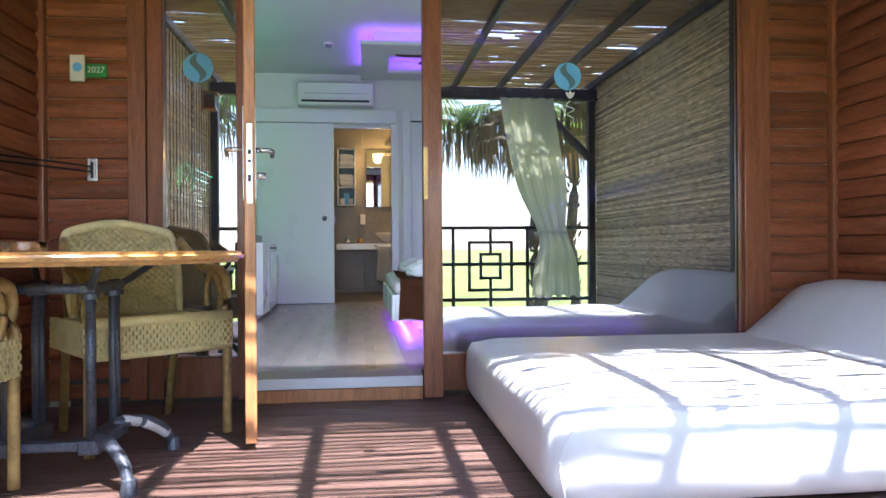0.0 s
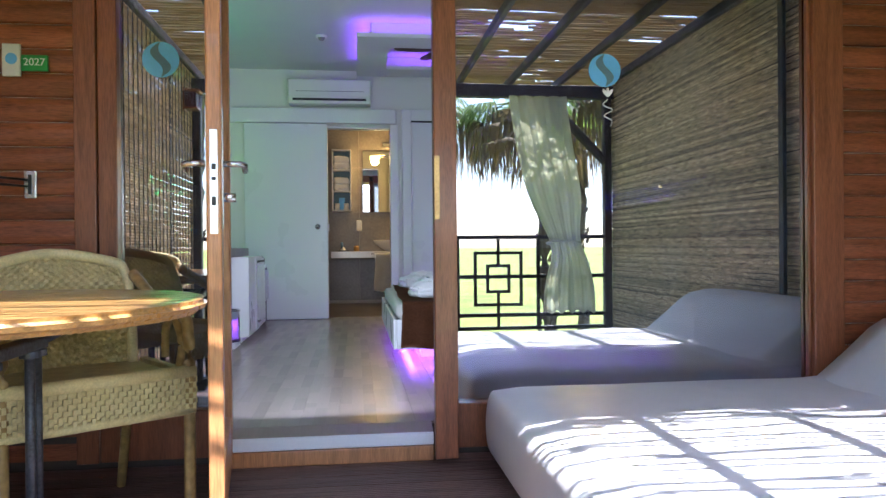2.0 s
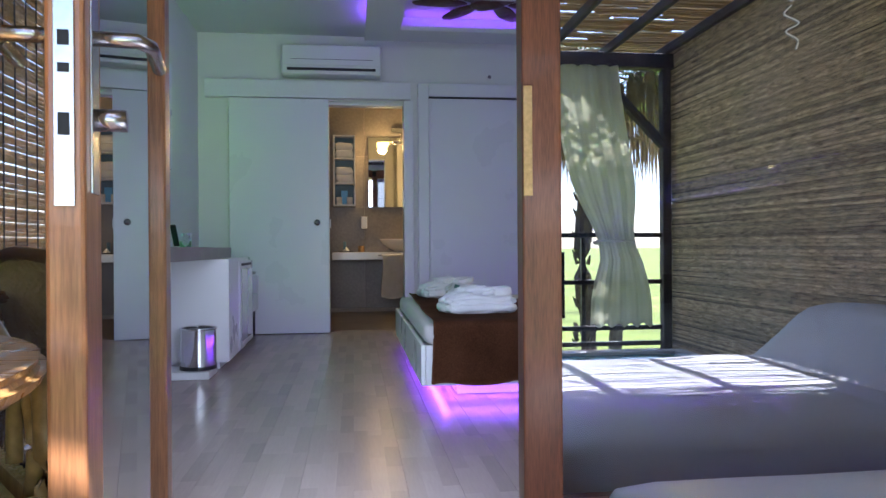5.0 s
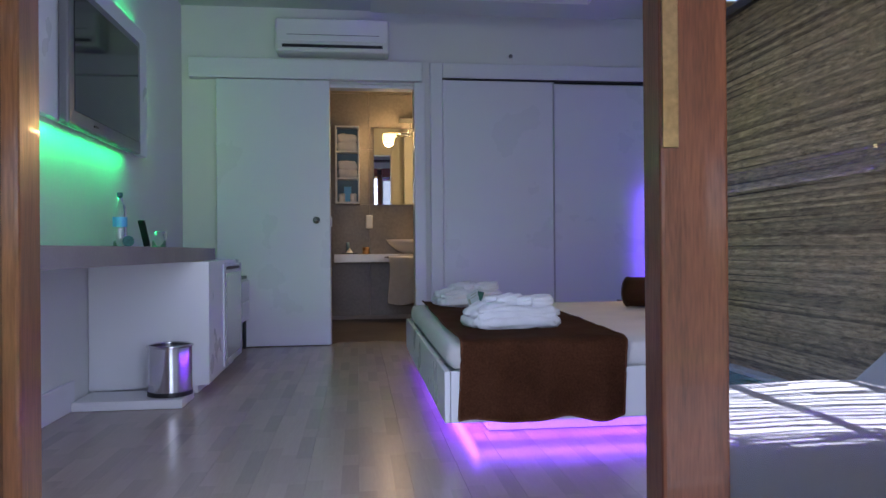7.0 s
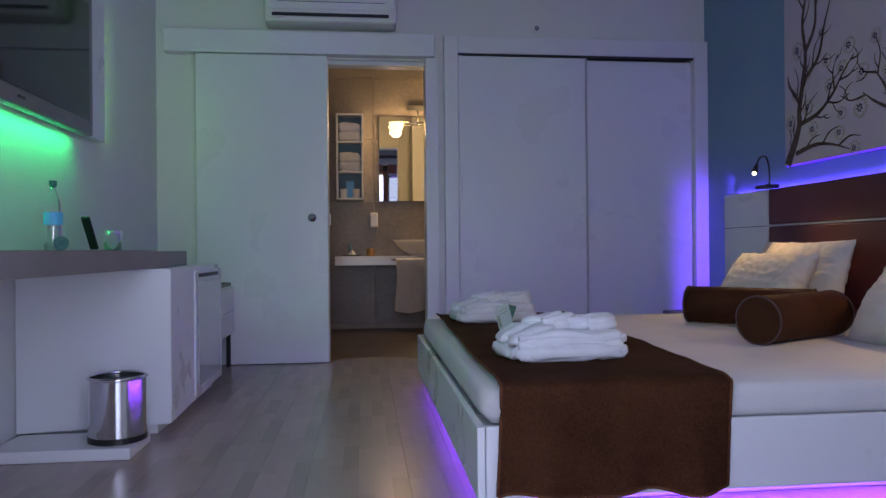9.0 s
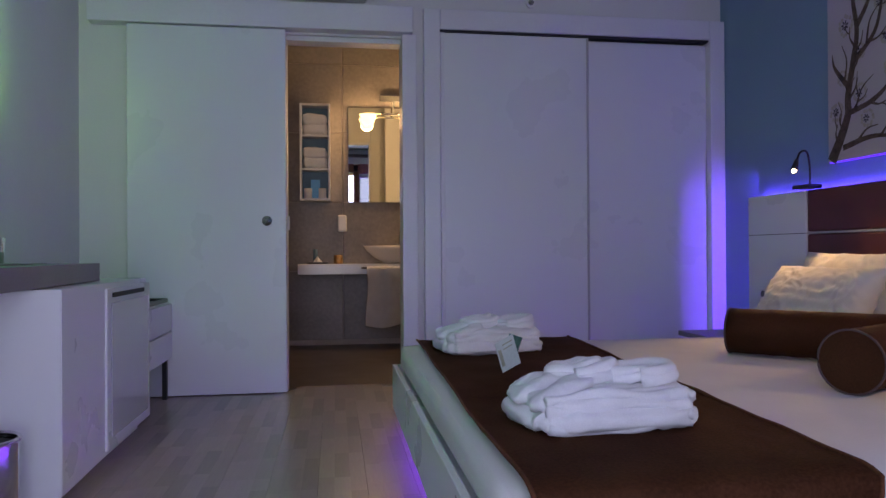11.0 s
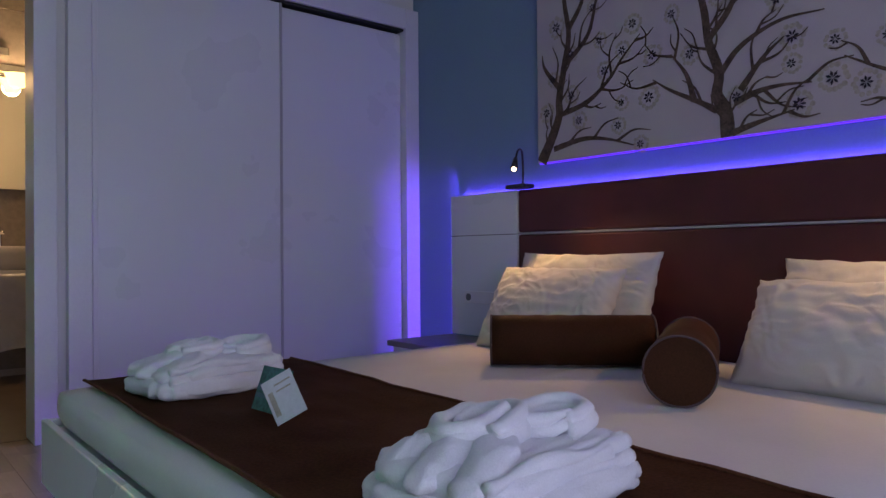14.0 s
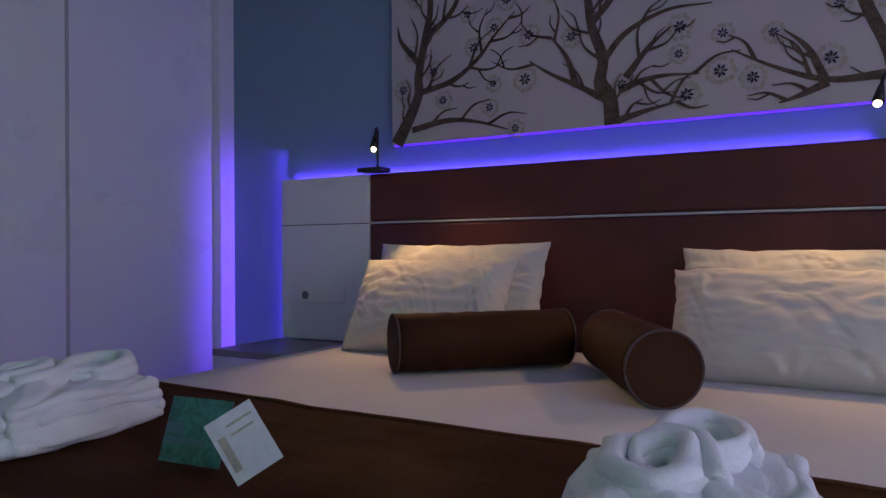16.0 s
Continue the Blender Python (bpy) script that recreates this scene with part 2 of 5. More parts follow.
M_PETAL = mat("painted_ring", (0.44, 0.40, 0.33), 0.8, vary=0.12, scale=60, bump=0.05)
M_STAMEN = mat("painted_star", (0.022, 0.018, 0.03), 0.8, vary=0.1)
M_BLUE = mat("blue_sticker", (0.16, 0.50, 0.92), 0.45, vary=0.04, bump=0.0)
M_BLUEDARK = mat("grey_blue_sticker", (0.10, 0.19, 0.27), 0.45, vary=0.04, bump=0.0)
M_WHITEP = mat("white_plastic", (0.78, 0.78, 0.77), 0.3, vary=0.02, bump=0.0)
M_SIGN = mat("green_sign_plastic", (0.03, 0.30, 0.07), 0.3, vary=0.05, bump=0.0)
M_TEAL = mat("teal_card", (0.06, 0.22, 0.22), 0.45, vary=0.3, scale=22, bump=0.0)
M_CARD = mat("printed_white_card", (0.66, 0.66, 0.70), 0.45, vary=0.06, scale=25, bump=0.0)
M_AC = mat("aircon_plastic", (0.74, 0.75, 0.72), 0.35, vary=0.02, bump=0.0)
M_SLOT = mat("dark_slot", (0.015, 0.015, 0.016), 0.5, vary=0.1)
M_ORNAMENT = mat("carved_brown_wood", (0.10, 0.045, 0.035), 0.5, vary=0.25, scale=14, bump=0.3)
M_BULB = glow("lit_bulb", (1.0, 0.72, 0.32), 2.6)
M_SHADE = glow("lit_amber_shade", (1.0, 0.68, 0.14), 1.1)
M_LED = glow("violet_led_line", (0.20, 0.06, 1.0), 0.2)


def translucent(m, c, share):
    """Lets light through thin cloth or leaves."""
    t = m.node_tree
    out, bsdf = t.nodes["Material Output"], t.nodes["Principled BSDF"]
    tl, mx = t.nodes.new("ShaderNodeBsdfTranslucent"), t.nodes.new("ShaderNodeMixShader")
    tl.inputs[0].default_value = (*c, 1)
    mx.inputs[0].default_value = share
    t.links.new(bsdf.outputs[0], mx.inputs[1])
    t.links.new(tl.outputs[0], mx.inputs[2])
    t.links.new(mx.outputs[0], out.inputs[0])


def strips(m, share):
    """Shifts the brightness from strip to strip of a printed plank."""
    t = m.node_tree
    b = t.nodes["Principled BSDF"]
    link = b.inputs["Base Color"].links[0]
    src = link.from_socket
    geo, mr, hsv = t.nodes.new("ShaderNodeNewGeometry"), t.nodes.new("ShaderNodeMapRange"), t.nodes.new("ShaderNodeHueSaturation")
    mr.inputs[3].default_value, mr.inputs[4].default_value = 1 - share, 1 + share
    t.links.new(geo.outputs["Random Per Island"], mr.inputs[0])
    t.links.new(mr.outputs[0], hsv.inputs["Value"])
    t.links.new(src, hsv.inputs["Color"])
    t.links.new(hsv.outputs[0], b.inputs["Base Color"])


strips(M_FLOOR, 0.11)
for m_ in (M_BOLSTER, M_RUNNER):
    m_.node_tree.nodes["Principled BSDF"].inputs["Specular IOR Level"].default_value = 0.12
translucent(M_CURTAIN, (0.75, 0.74, 0.64), 0.04)
translucent(M_THINBAMBOO, (0.60, 0.40, 0.20), 0.45)
translucent(M_REED, (0.62, 0.42, 0.14), 0.14)
translucent(M_FROND, (0.22, 0.34, 0.05), 0.4)
translucent(M_DRY, (0.26, 0.18, 0.09), 0.3)
M_PANE = pane_material("tinted_window_glass", 0.38, (0.33, 0.345, 0.35))
M_CLEAR = pane_material("clear_glass", 0.03, (0.93, 0.95, 0.96))
M_MIRROR = mat("mirror_silver", (0.85, 0.86, 0.86), 0.01, 1.0, vary=0.0, bump=0.0)


# ---- building helpers ----
def where(ob):
    m = Matrix.Identity(4)
    while ob:
        m = ob.matrix_parent_inverse @ ob.matrix_basis @ m if ob.parent else ob.matrix_basis @ m
        ob = ob.parent
    return m


def under(ob, parent):
    ob.parent = parent
    ob.matrix_parent_inverse = where(parent).inverted()


def part(name, bm, material, parent=None, label="", smooth=False):
    """Links a bmesh, made in world places, as one mesh object under a thing or part."""
    me = bpy.data.meshes.new(name)
    for f in bm.faces:
        f.smooth = smooth
    bm.to_mesh(me)
    bm.free()
    me.materials.append(material)
    ob = new(name, me)
    if parent:
        under(ob, parent)
    if label:
        ob["label"] = label
    return ob


def thing(name, at, label, category, group=""):
    ob = new(name)
    ob.matrix_basis = Matrix.Translation(at)
    return tagged(ob, label, category, group)


def setting(ob):
    return tagged(ob, kind="structure")


def add_box(bm, x0, x1, y0, y1, z0, z1, bevel=0.0, seg=2, m=None):
    r = bmesh.ops.create_cube(bm, size=1, matrix=(m or Matrix()) @ Matrix.Translation(((x0 + x1) / 2, (y0 + y1) / 2, (z0 + z1) / 2)) @ Matrix.Diagonal((x1 - x0, y1 - y0, z1 - z0, 1)))
    if bevel:
        vs = set(r["verts"])
        bmesh.ops.bevel(bm, geom=[e for e in bm.edges if e.verts[0] in vs], offset=bevel, segments=seg, affect="EDGES", profile=0.5)
    return bm


def box(*a, **k):
    return add_box(bmesh.new(), *a, **k)


def add_rod(bm, a, b, r, r2=None, n=10):
    a, b = Vector(a), Vector(b)
    q = (b - a).to_track_quat("Z", "Y").to_matrix().to_4x4()
    bmesh.ops.create_cone(bm, cap_ends=True, segments=n, radius1=r, radius2=r if r2 is None else r2, depth=(b - a).length, matrix=Matrix.Translation((a + b) / 2) @ q)
    return bm


def rod(a, b, r, r2=None, n=10):
    return add_rod(bmesh.new(), a, b, r, r2, n)


def add_tube(bm, pts, r, n=8, caps=True):
    """A tube along points; r is one radius or a function of 0..1."""
    pts = [Vector(p) for p in pts]
    rings = []
    up = Vector((0, 0, 1))
    for i, p in enumerate(pts):
        d = (pts[min(i + 1, len(pts) - 1)] - pts[max(i - 1, 0)]).normalized()
        s = d.cross(up)
        if s.length < 0.05:
            s = d.cross(Vector((0, 1, 0)))
        s.normalize()
        u = s.cross(d)
        rad = r(i / (len(pts) - 1)) if callable(r) else r
        rings.append([bm.verts.new(p + rad * (math.cos(a) * s + math.sin(a) * u)) for a in (2 * math.pi * k / n for k in range(n))])
    for a, b in zip(rings, rings[1:]):
        for k in range(n):
            bm.faces.new((a[k], a[(k + 1) % n], b[(k + 1) % n], b[k]))
    if caps:
        bm.faces.new(rings[0][::-1])
        bm.faces.new(rings[-1])
    return bm


def tube(pts, r, n=8, caps=True):
    return add_tube(bmesh.new(), pts, r, n, caps)


def smoothed(pts, n=6):
    """Catmull-Rom points through pts."""
    p = [Vector(v) for v in pts]
    p = [2 * p[0] - p[1]] + p + [2 * p[-1] - p[-2]]
    out = []
    for i in range(1, len(p) - 2):
        for k in range(n):
            t = k / n
            out.append(0.5 * (2 * p[i] + (p[i + 1] - p[i - 1]) * t + (2 * p[i - 1] - 5 * p[i] + 4 * p[i + 1] - p[i + 2]) * t * t + (3 * p[i] - p[i - 1] - 3 * p[i + 1] + p[i + 2]) * t ** 3))
    return out + [p[-2]]


def sheet(f, nu, nv, thick=0.0):
    """A grid surface from f(u, v) -> place, with an optional thickness."""
    bm = bmesh.new()
    g = [[bm.verts.new(f(i / nu, j / nv)) for j in range(nv + 1)] for i in range(nu + 1)]
    for i in range(nu):
        for j in range(nv):
            bm.faces.new((g[i][j], g[i + 1][j], g[i + 1][j + 1], g[i][j + 1]))
    if thick:
        bmesh.ops.solidify(bm, geom=bm.faces[:], thickness=thick)
    return bm


def blob(m, ax, ay, az, ex=0.4, ez=0.6, n=40, amp=0.0, freq=5.0, seed=0.0, pinch=0.0, crease=0.0):
    """A rounded cushion (superellipsoid) with creases, placed by m."""
    def pw(c, e):
        return math.copysign(abs(c) ** e, c)
    bm = bmesh.new()
    bmesh.ops.create_uvsphere(bm, u_segments=n, v_segments=max(8, n // 2), radius=1)
    for v in bm.verts:
        th, ph = math.atan2(v.co.y, v.co.x), math.asin(max(-1, min(1, v.co.z)))
        x, y, z = pw(math.cos(ph), ez) * pw(math.cos(th), ex), pw(math.cos(ph), ez) * pw(math.sin(th), ex), pw(math.sin(ph), ez)
        if pinch:
            z *= 1 - pinch * (abs(x) ** 3) * 0.5 - pinch * (abs(y) ** 3) * 0.5
            k = 1 + 0.08 * pinch * (abs(x * y) ** 2)
            x, y = x * k, y * k
        p = Vector((x * ax, y * ay, z * az))
        if amp:
            w = noise.fractal(p * freq + Vector((seed, seed * 2, 3)), 1.0, 2.0, 3)
            w += 0.8 * (1 - abs(noise.noise(Vector((p.x * freq * 2.4, p.y * freq * 0.8, p.z * freq)) + Vector((seed, 0, 7)))))
            p += Vector((x, y, z)).normalized() * amp * (w - 0.5)
            if crease:
                c = noise.noise(Vector((p.x * 7 + p.y * 9, p.y * 26 - p.x * 12, p.z * 22)) + Vector((seed * 3, 1, 2)))
                p += Vector((x, y, z)).normalized() * crease * (1 - 2.2 * abs(c))
        v.co = m @ p
    return bm


def piece(name, me, material, parent, at, turn=(0, 0, 0)):
    """One of many alike pieces on shared mesh data."""
    ob = new(name, me)
    ob.matrix_basis = pose(*at, *turn)
    if parent:
        under(ob, parent)
    return ob


def mesh_of(name, bm, material, smooth=False):
    me = bpy.data.meshes.new(name)
    for f in bm.faces:
        f.smooth = smooth
    bm.to_mesh(me)
    bm.free()
    me.materials.append(material)
    return me


def lettering(name, text, at, size, material, parent, turn):
    """Letters as a mesh, from the built-in font."""
    cu = bpy.data.curves.new(name, "FONT")
    cu.body, cu.size, cu.extrude, cu.align_x, cu.align_y = text, size, 0.001, "CENTER", "CENTER"
    tmp = new(name, cu)
    me = bpy.data.meshes.new_from_object(tmp.evaluated_get(bpy.context.evaluated_depsgraph_get()))
    bpy.data.objects.remove(tmp)
    me.materials.clear()
    me.materials.append(material)
    ob = new(name, me)
    ob.matrix_basis = pose(*at, *turn)
    under(ob, parent)
    return ob


# ---- plan, in metres ----
DECK, FLOOR, CEIL = 0.04, 0.20, 3.24
FAC, FAC_IN = 4.26, 4.40          # outer and inner face of the garden facade
WEST, EAST, BACK = -1.64, 2.757, 9.60
TW, TE = -1.80, 3.03              # terrace side walls
DOOR_W, DOOR_E, HEAD = -0.61, 0.36, 2.75

# ---- setting: ground and room shell ----
setting(part("ground", box(-400, 400, -600, 400, -0.9, -0.55), M_LAWN))
setting(part("terrace_base", box(TW - 0.1, TE + 0.1, -0.4, FAC + 0.1, -0.55, DECK - 0.032), M_BEAM))
setting(part("wall_west", box(WEST - 0.15, WEST, FAC_IN, BACK, 0, CEIL), M_WALL))
setting(part("wall_east", box(EAST, EAST + 0.15, FAC_IN, BACK, 0, CEIL), M_BLUEWALL))
setting(part("floor_base", box(WEST, EAST, FAC + 0.014, BACK + 0.15, 0.0, FLOOR - 0.012), M_BFLOOR))
setting(part("ceiling", box(WEST - 0.15, EAST + 0.15, FAC + 0.02, BACK + 0.15, CEIL, CEIL + 0.15), M_CEIL))
wb = bmesh.new()
add_box(wb, WEST, -0.345, BACK, BACK + 0.15, 0, CEIL)
add_box(wb, 0.44, 0.66, BACK, BACK + 0.15, 0, CEIL)
add_box(wb, 2.66, EAST, BACK, BACK + 0.15, 0, CEIL)
add_box(wb, -0.345, 0.44, BACK, BACK + 0.15, 2.57, CEIL)
add_box(wb, 0.66, 2.66, BACK, BACK + 0.15, 2.64, CEIL)
setting(part("wall_north", wb, M_WALL))
ws = bmesh.new()
for x0, x1, z0, z1 in ((TW - 0.1, -0.66, 0, 0.06), (0.36, TE, 0, 0.06), (TW - 0.1, -1.32, 0.06, CEIL), (2.60, TE + 0.1, 0.06, CEIL), (-1.32, 2.60, 2.95, CEIL)):
    add_box(ws, x0, x1, FAC + 0.03, FAC_IN, z0, z1)
setting(part("wall_south", ws, M_WALL))
setting(part("wall_wardrobe_back", box(0.60, 2.74, BACK + 0.60, BACK + 0.68, 0, CEIL), M_WALL))

# dropped ceiling panel with a lit recess
pc = bmesh.new()
for x0, x1, y0, y1 in ((0.02, 0.34, 7.52, 9.10), (1.80, 2.15, 7.52, 9.10), (0.34, 1.80, 7.52, 7.88), (0.34, 1.80, 8.74, 9.10)):
    add_box(pc, x0, x1, y0, y1, 3.06, 3.10)
for x0, x1, y0, y1 in ((0.16, 0.20, 7.66, 8.96), (1.97, 2.01, 7.66, 8.96), (0.20, 1.97, 7.66, 7.70), (0.20, 1.97, 8.92, 8.96)):
    add_box(pc, x0, x1, y0, y1, 3.10, CEIL)
setting(part("ceiling_panel", pc, M_CEIL))

# baseboards
for nm, b in (("baseboard_west", (WEST, WEST + 0.02, FAC_IN, 7.1, FLOOR, 0.36)), ("baseboard_east", (EAST - 0.02, EAST, FAC_IN, 6.0, FLOOR, 0.36))):
    setting(part(nm, box(*b, bevel=0.005), M_TRIM))

# ---- setting: bathroom ----
BW, BE, BN = -0.85, 1.25, 12.02
BH = 3.42
setting(part("wall_bath_west", box(BW - 0.1, BW, BACK + 0.15, BN, 0, BH), M_TILE))
setting(part("wall_bath_east", box(BE, BE + 0.1, BACK + 0.15, BN, 0, BH), M_TILE))
setting(part("wall_bath_south", box(0.44, BE, BACK + 0.15, BACK + 0.2, 0, BH), M_WALL))
bn = setting(part("wall_bath_north", box(BW - 0.1, BE + 0.1, BN + 0.008, BN + 0.12, 0, BH), M_GROUT))
setting(part("bath_floor", box(BW, BE, BACK + 0.15, BN, 0.1, FLOOR - 0.01), M_BFLOOR))
setting(part("bath_ceiling", box(BW - 0.1, BE + 0.1, BACK + 0.15, BN + 0.12, BH, BH + 0.1), M_CEIL))
tile = mesh_of("wall_tile", box(-0.597, 0.597, -0.006, 0.006, -0.343, 0.343, bevel=0.002, seg=1), M_TILE)
for k, z in enumerate((0.585, 1.277, 1.969, 2.661, 3.353)):
    for x in (-0.62, 0.58):
        piece("wall_tile", tile, M_TILE, bn, (x + 0.07, BN + 0.002, z))

# ---- setting: doors, trims and wardrobe of the room's back wall ----
d1 = setting(tagged(part("door_1", box(-1.33, -0.345, 9.515, 9.55, FLOOR + 0.006, 2.575, bevel=0.004), M_LAC), "white sliding bathroom door, half open", "door"))
part("flush_handle", add_rod(rod((-0.466, 9.516, 1.323), (-0.466, 9.508, 1.323), 0.032, n=24), (-0.466, 9.512, 1.323), (-0.466, 9.505, 1.323), 0.02, n=24), M_METAL, d1, "round brushed steel flush pull", True)
setting(part("trim_door_head", box(-1.56, 0.49, 9.495, BACK - 0.002, 2.582, 2.755, bevel=0.004), M_TRIM))
tr = bmesh.new()
add_box(tr, 0.42, 0.52, 9.53, BACK + 0.15, FLOOR, 2.578, bevel=0.004)
add_box(tr, -0.345, 0.42, 9.62, BACK + 0.15, 2.535, 2.568, bevel=0.003)
setting(part("trim_door_jamb", tr, M_TRIM))
tw = bmesh.new()
add_box(tw, 0.57, 0.68, 9.54, BACK + 0.05, FLOOR, 2.765, bevel=0.004)
add_box(tw, 2.645, EAST - 0.002, 9.54, BACK + 0.05, FLOOR, 2.765, bevel=0.004)
add_box(tw, 0.682, 2.643, 9.54, BACK + 0.05, 2.63, 2.765, bevel=0.004)
setting(part("trim_wardrobe", tw, M_TRIM))
wd = thing("wardrobe", (1.66, 9.7, FLOOR), "built-in wardrobe with two white sliding doors", "wardrobe")
part("sliding_door", box(0.684, 1.725, 9.565, 9.59, FLOOR + 0.01, 2.612, bevel=0.004), M_LAC, wd)
part("sliding_door", box(1.68, 2.642, 9.60, 9.625, FLOOR + 0.01, 2.60, bevel=0.004), M_LAC, wd)
part("edge_profile", box(1.722, 1.738, 9.558, 9.594, FLOOR + 0.01, 2.612, bevel=0.003), M_ALU, wd, "slim aluminium edge profile")
part("edge_profile", box(0.684, 0.712, 9.556, 9.564, FLOOR + 0.01, 2.612, bevel=0.003), M_TRIM, wd)
part("head_track", box(0.684, 2.642, 9.56, 9.64, 2.616, 2.63), M_SLOT, wd, "dark recessed track")
part("carcass", box(0.69, 2.64, 9.66, 9.70, FLOOR, 2.638), M_LAC, wd)

# ---- setting: garden facade ----
fr = new("window_1")
tagged(fr, "large fixed window with red-brown timber frame and reflective pane", "window", kind="structure")
part("frame_post", box(DOOR_E, 0.47, FAC - 0.18, FAC - 0.11, 0.062, HEAD + 0.2, bevel=0.006), M_FRAME, fr)
part("frame_return", box(0.452, 0.4715, FAC - 0.108, FAC + 0.06, 0.062, HEAD + 0.2, bevel=0.004), M_FRAME, fr)
part("frame_bead", box(0.474, 0.492, FAC + 0.02, FAC + 0.05, 0.29, HEAD, bevel=0.004), M_FRAME, fr)
part("frame_post", box(2.412, 2.585, FAC - 0.005, FAC + 0.12, 0.062, HEAD + 0.2, bevel=0.006), M_FRAME, fr)
part("frame_bead", box(2.392, 2.410, FAC + 0.02, FAC + 0.05, 0.29, HEAD, bevel=0.004), M_FRAME, fr)
part("bottom_rail", box(0.474, 2.408, FAC + 0.003, FAC + 0.12, 0.062, 0.285, bevel=0.006), M_FRAME, fr)
part("top_rail", box(0.474, 2.408, FAC + 0.003, FAC + 0.12, HEAD, HEAD + 0.2, bevel=0.006), M_FRAME, fr)
p = part("pane", box(0.474, 2.408, FAC + 0.056, FAC + 0.062, 0.287, HEAD - 0.002), M_PANE, fr)
p.visible_shadow = False
f2 = new("window_2")
tagged(f2, "narrow sidelight with timber frame and reflective pane", "window", kind="structure")
part("frame_post", box(-1.315, -1.215, FAC - 0.012, FAC + 0.12, 0.062, HEAD + 0.2, bevel=0.006), M_FRAME, f2)
part("frame_post", box(-1.212, -1.125, FAC + 0.004, FAC + 0.12, 0.062, HEAD + 0.2, bevel=0.006), M_FRAME, f2)
part("frame_post", box(-0.70, -0.612, FAC - 0.07, FAC + 0.01, 0.062, HEAD + 0.2, bevel=0.006), M_FRAME, f2)
part("bottom_panel", box(-1.122, -0.703, FAC + 0.012, FAC + 0.11, 0.062, 0.295, bevel=0.006), M_FRAME, f2)
part("top_rail", box(-1.122, -0.703, FAC + 0.008, FAC + 0.11, HEAD, HEAD + 0.2, bevel=0.006), M_FRAME, f2)
p = part("pane", box(-1.122, -0.703, FAC + 0.056, FAC + 0.062, 0.297, HEAD - 0.002), M_PANE, f2)
p.visible_shadow = False
setting(part("door_head", box(-0.609, 0.357, FAC + 0.01, FAC + 0.11, HEAD + 0.02, HEAD + 0.2, bevel=0.005), M_FRAME))
setting(part("threshold", box(-0.609, 0.357, FAC - 0.118, FAC - 0.10, 0.118, 0.178, bevel=0.005), M_TRIM))
setting(part("threshold_step", box(-0.609, 0.357, FAC - 0.118, FAC + 0.011, DECK + 0.002, 0.115, bevel=0.005), M_ORANGE))
board = box(-0.609, 0.357, FAC - 0.098, FAC + 0.013, 0.118, FLOOR - 0.0005)
for v in board.verts:
    if v.co.z > 0.15 and v.co.y < FAC:
        v.co.z = 0.178
setting(part("threshold_board", board, M_FLOOR))
stk = part("strike_plate", box(0.362, 0.388, FAC - 0.184, FAC - 0.1805, 1.20, 1.50, bevel=0.001, seg=1), M_BRASS, fr, "worn brass strike plate")


def siding(name, x0, x1, y, turn, parent_label):
    """Half-round lap boards, one object each, on a timber wall."""
    wall = new(name)
    tagged(wall, parent_label, "wall", kind="structure")
    w = x1 - x0
    bm = bmesh.new()
    prof = [(-0.058, 0.0), (-0.05, -0.014), (-0.02, -0.021), (0.02, -0.021), (0.047, -0.013), (0.056, 0.0)]
    ends = [[bm.verts.new((s * w / 2, py, pz)) for pz, py in prof] for s in (-1, 1)]
    for k in range(len(prof) - 1):
        bm.faces.new((ends[0][k], ends[1][k], ends[1][k + 1], ends[0][k + 1]))
    bm.faces.new(ends[0])
    bm.faces.new(ends[1][::-1])
    bmesh.ops.recalc_face_normals(bm, faces=bm.faces[:])
    me = mesh_of("siding_board", bm, M_SIDING)
    for k in range(26):
        c = (x0 + x1) / 2
        at = (c, y, 0.12 + 0.115 * k) if turn == 0 else (y, c, 0.12 + 0.115 * k)
        piece("siding_board", me, M_SIDING, wall, at, (0, 0, turn))
    return wall


setting(part("corner_post_west", box(TW, TW + 0.045, FAC - 0.04, FAC + 0.028, DECK, 3.1, bevel=0.008), M_FRAME))
setting(part("corner_post_east", box(2.985, TE, FAC - 0.04, FAC + 0.028, DECK, 3.1, bevel=0.008), M_FRAME))
siding("wall_siding_west", TW + 0.047, -1.317, FAC + 0.03, 0, "red-brown timber lap siding beside the sidelight")
siding("wall_siding_east", 2.587, 2.983, FAC + 0.03, 0, "red-brown timber lap siding beside the window")
siding("wall_siding_side_west", 3.50, FAC - 0.042, TW + 0.002, 90, "dark timber lap siding on the terrace side")
siding("wall_siding_side_east", 3.72, FAC - 0.042, TE - 0.002, -90, "dark timber lap siding on the terrace side")
setting(part("wall_terrace_west", box(TW - 0.10, TW - 0.006, 3.5, FAC + 0.02, 0, 3.1), M_BEAM))
setting(part("wall_terrace_east", box(TE + 0.004, TE + 0.10, -0.3, FAC + 0.02, 0, 3.1), M_BEAM))

# ---- terrace: roof, bamboo screens, railing ----
def beam(name, b, mtl=M_BEAM):
    return setting(part(name, box(*b, bevel=0.012), mtl))


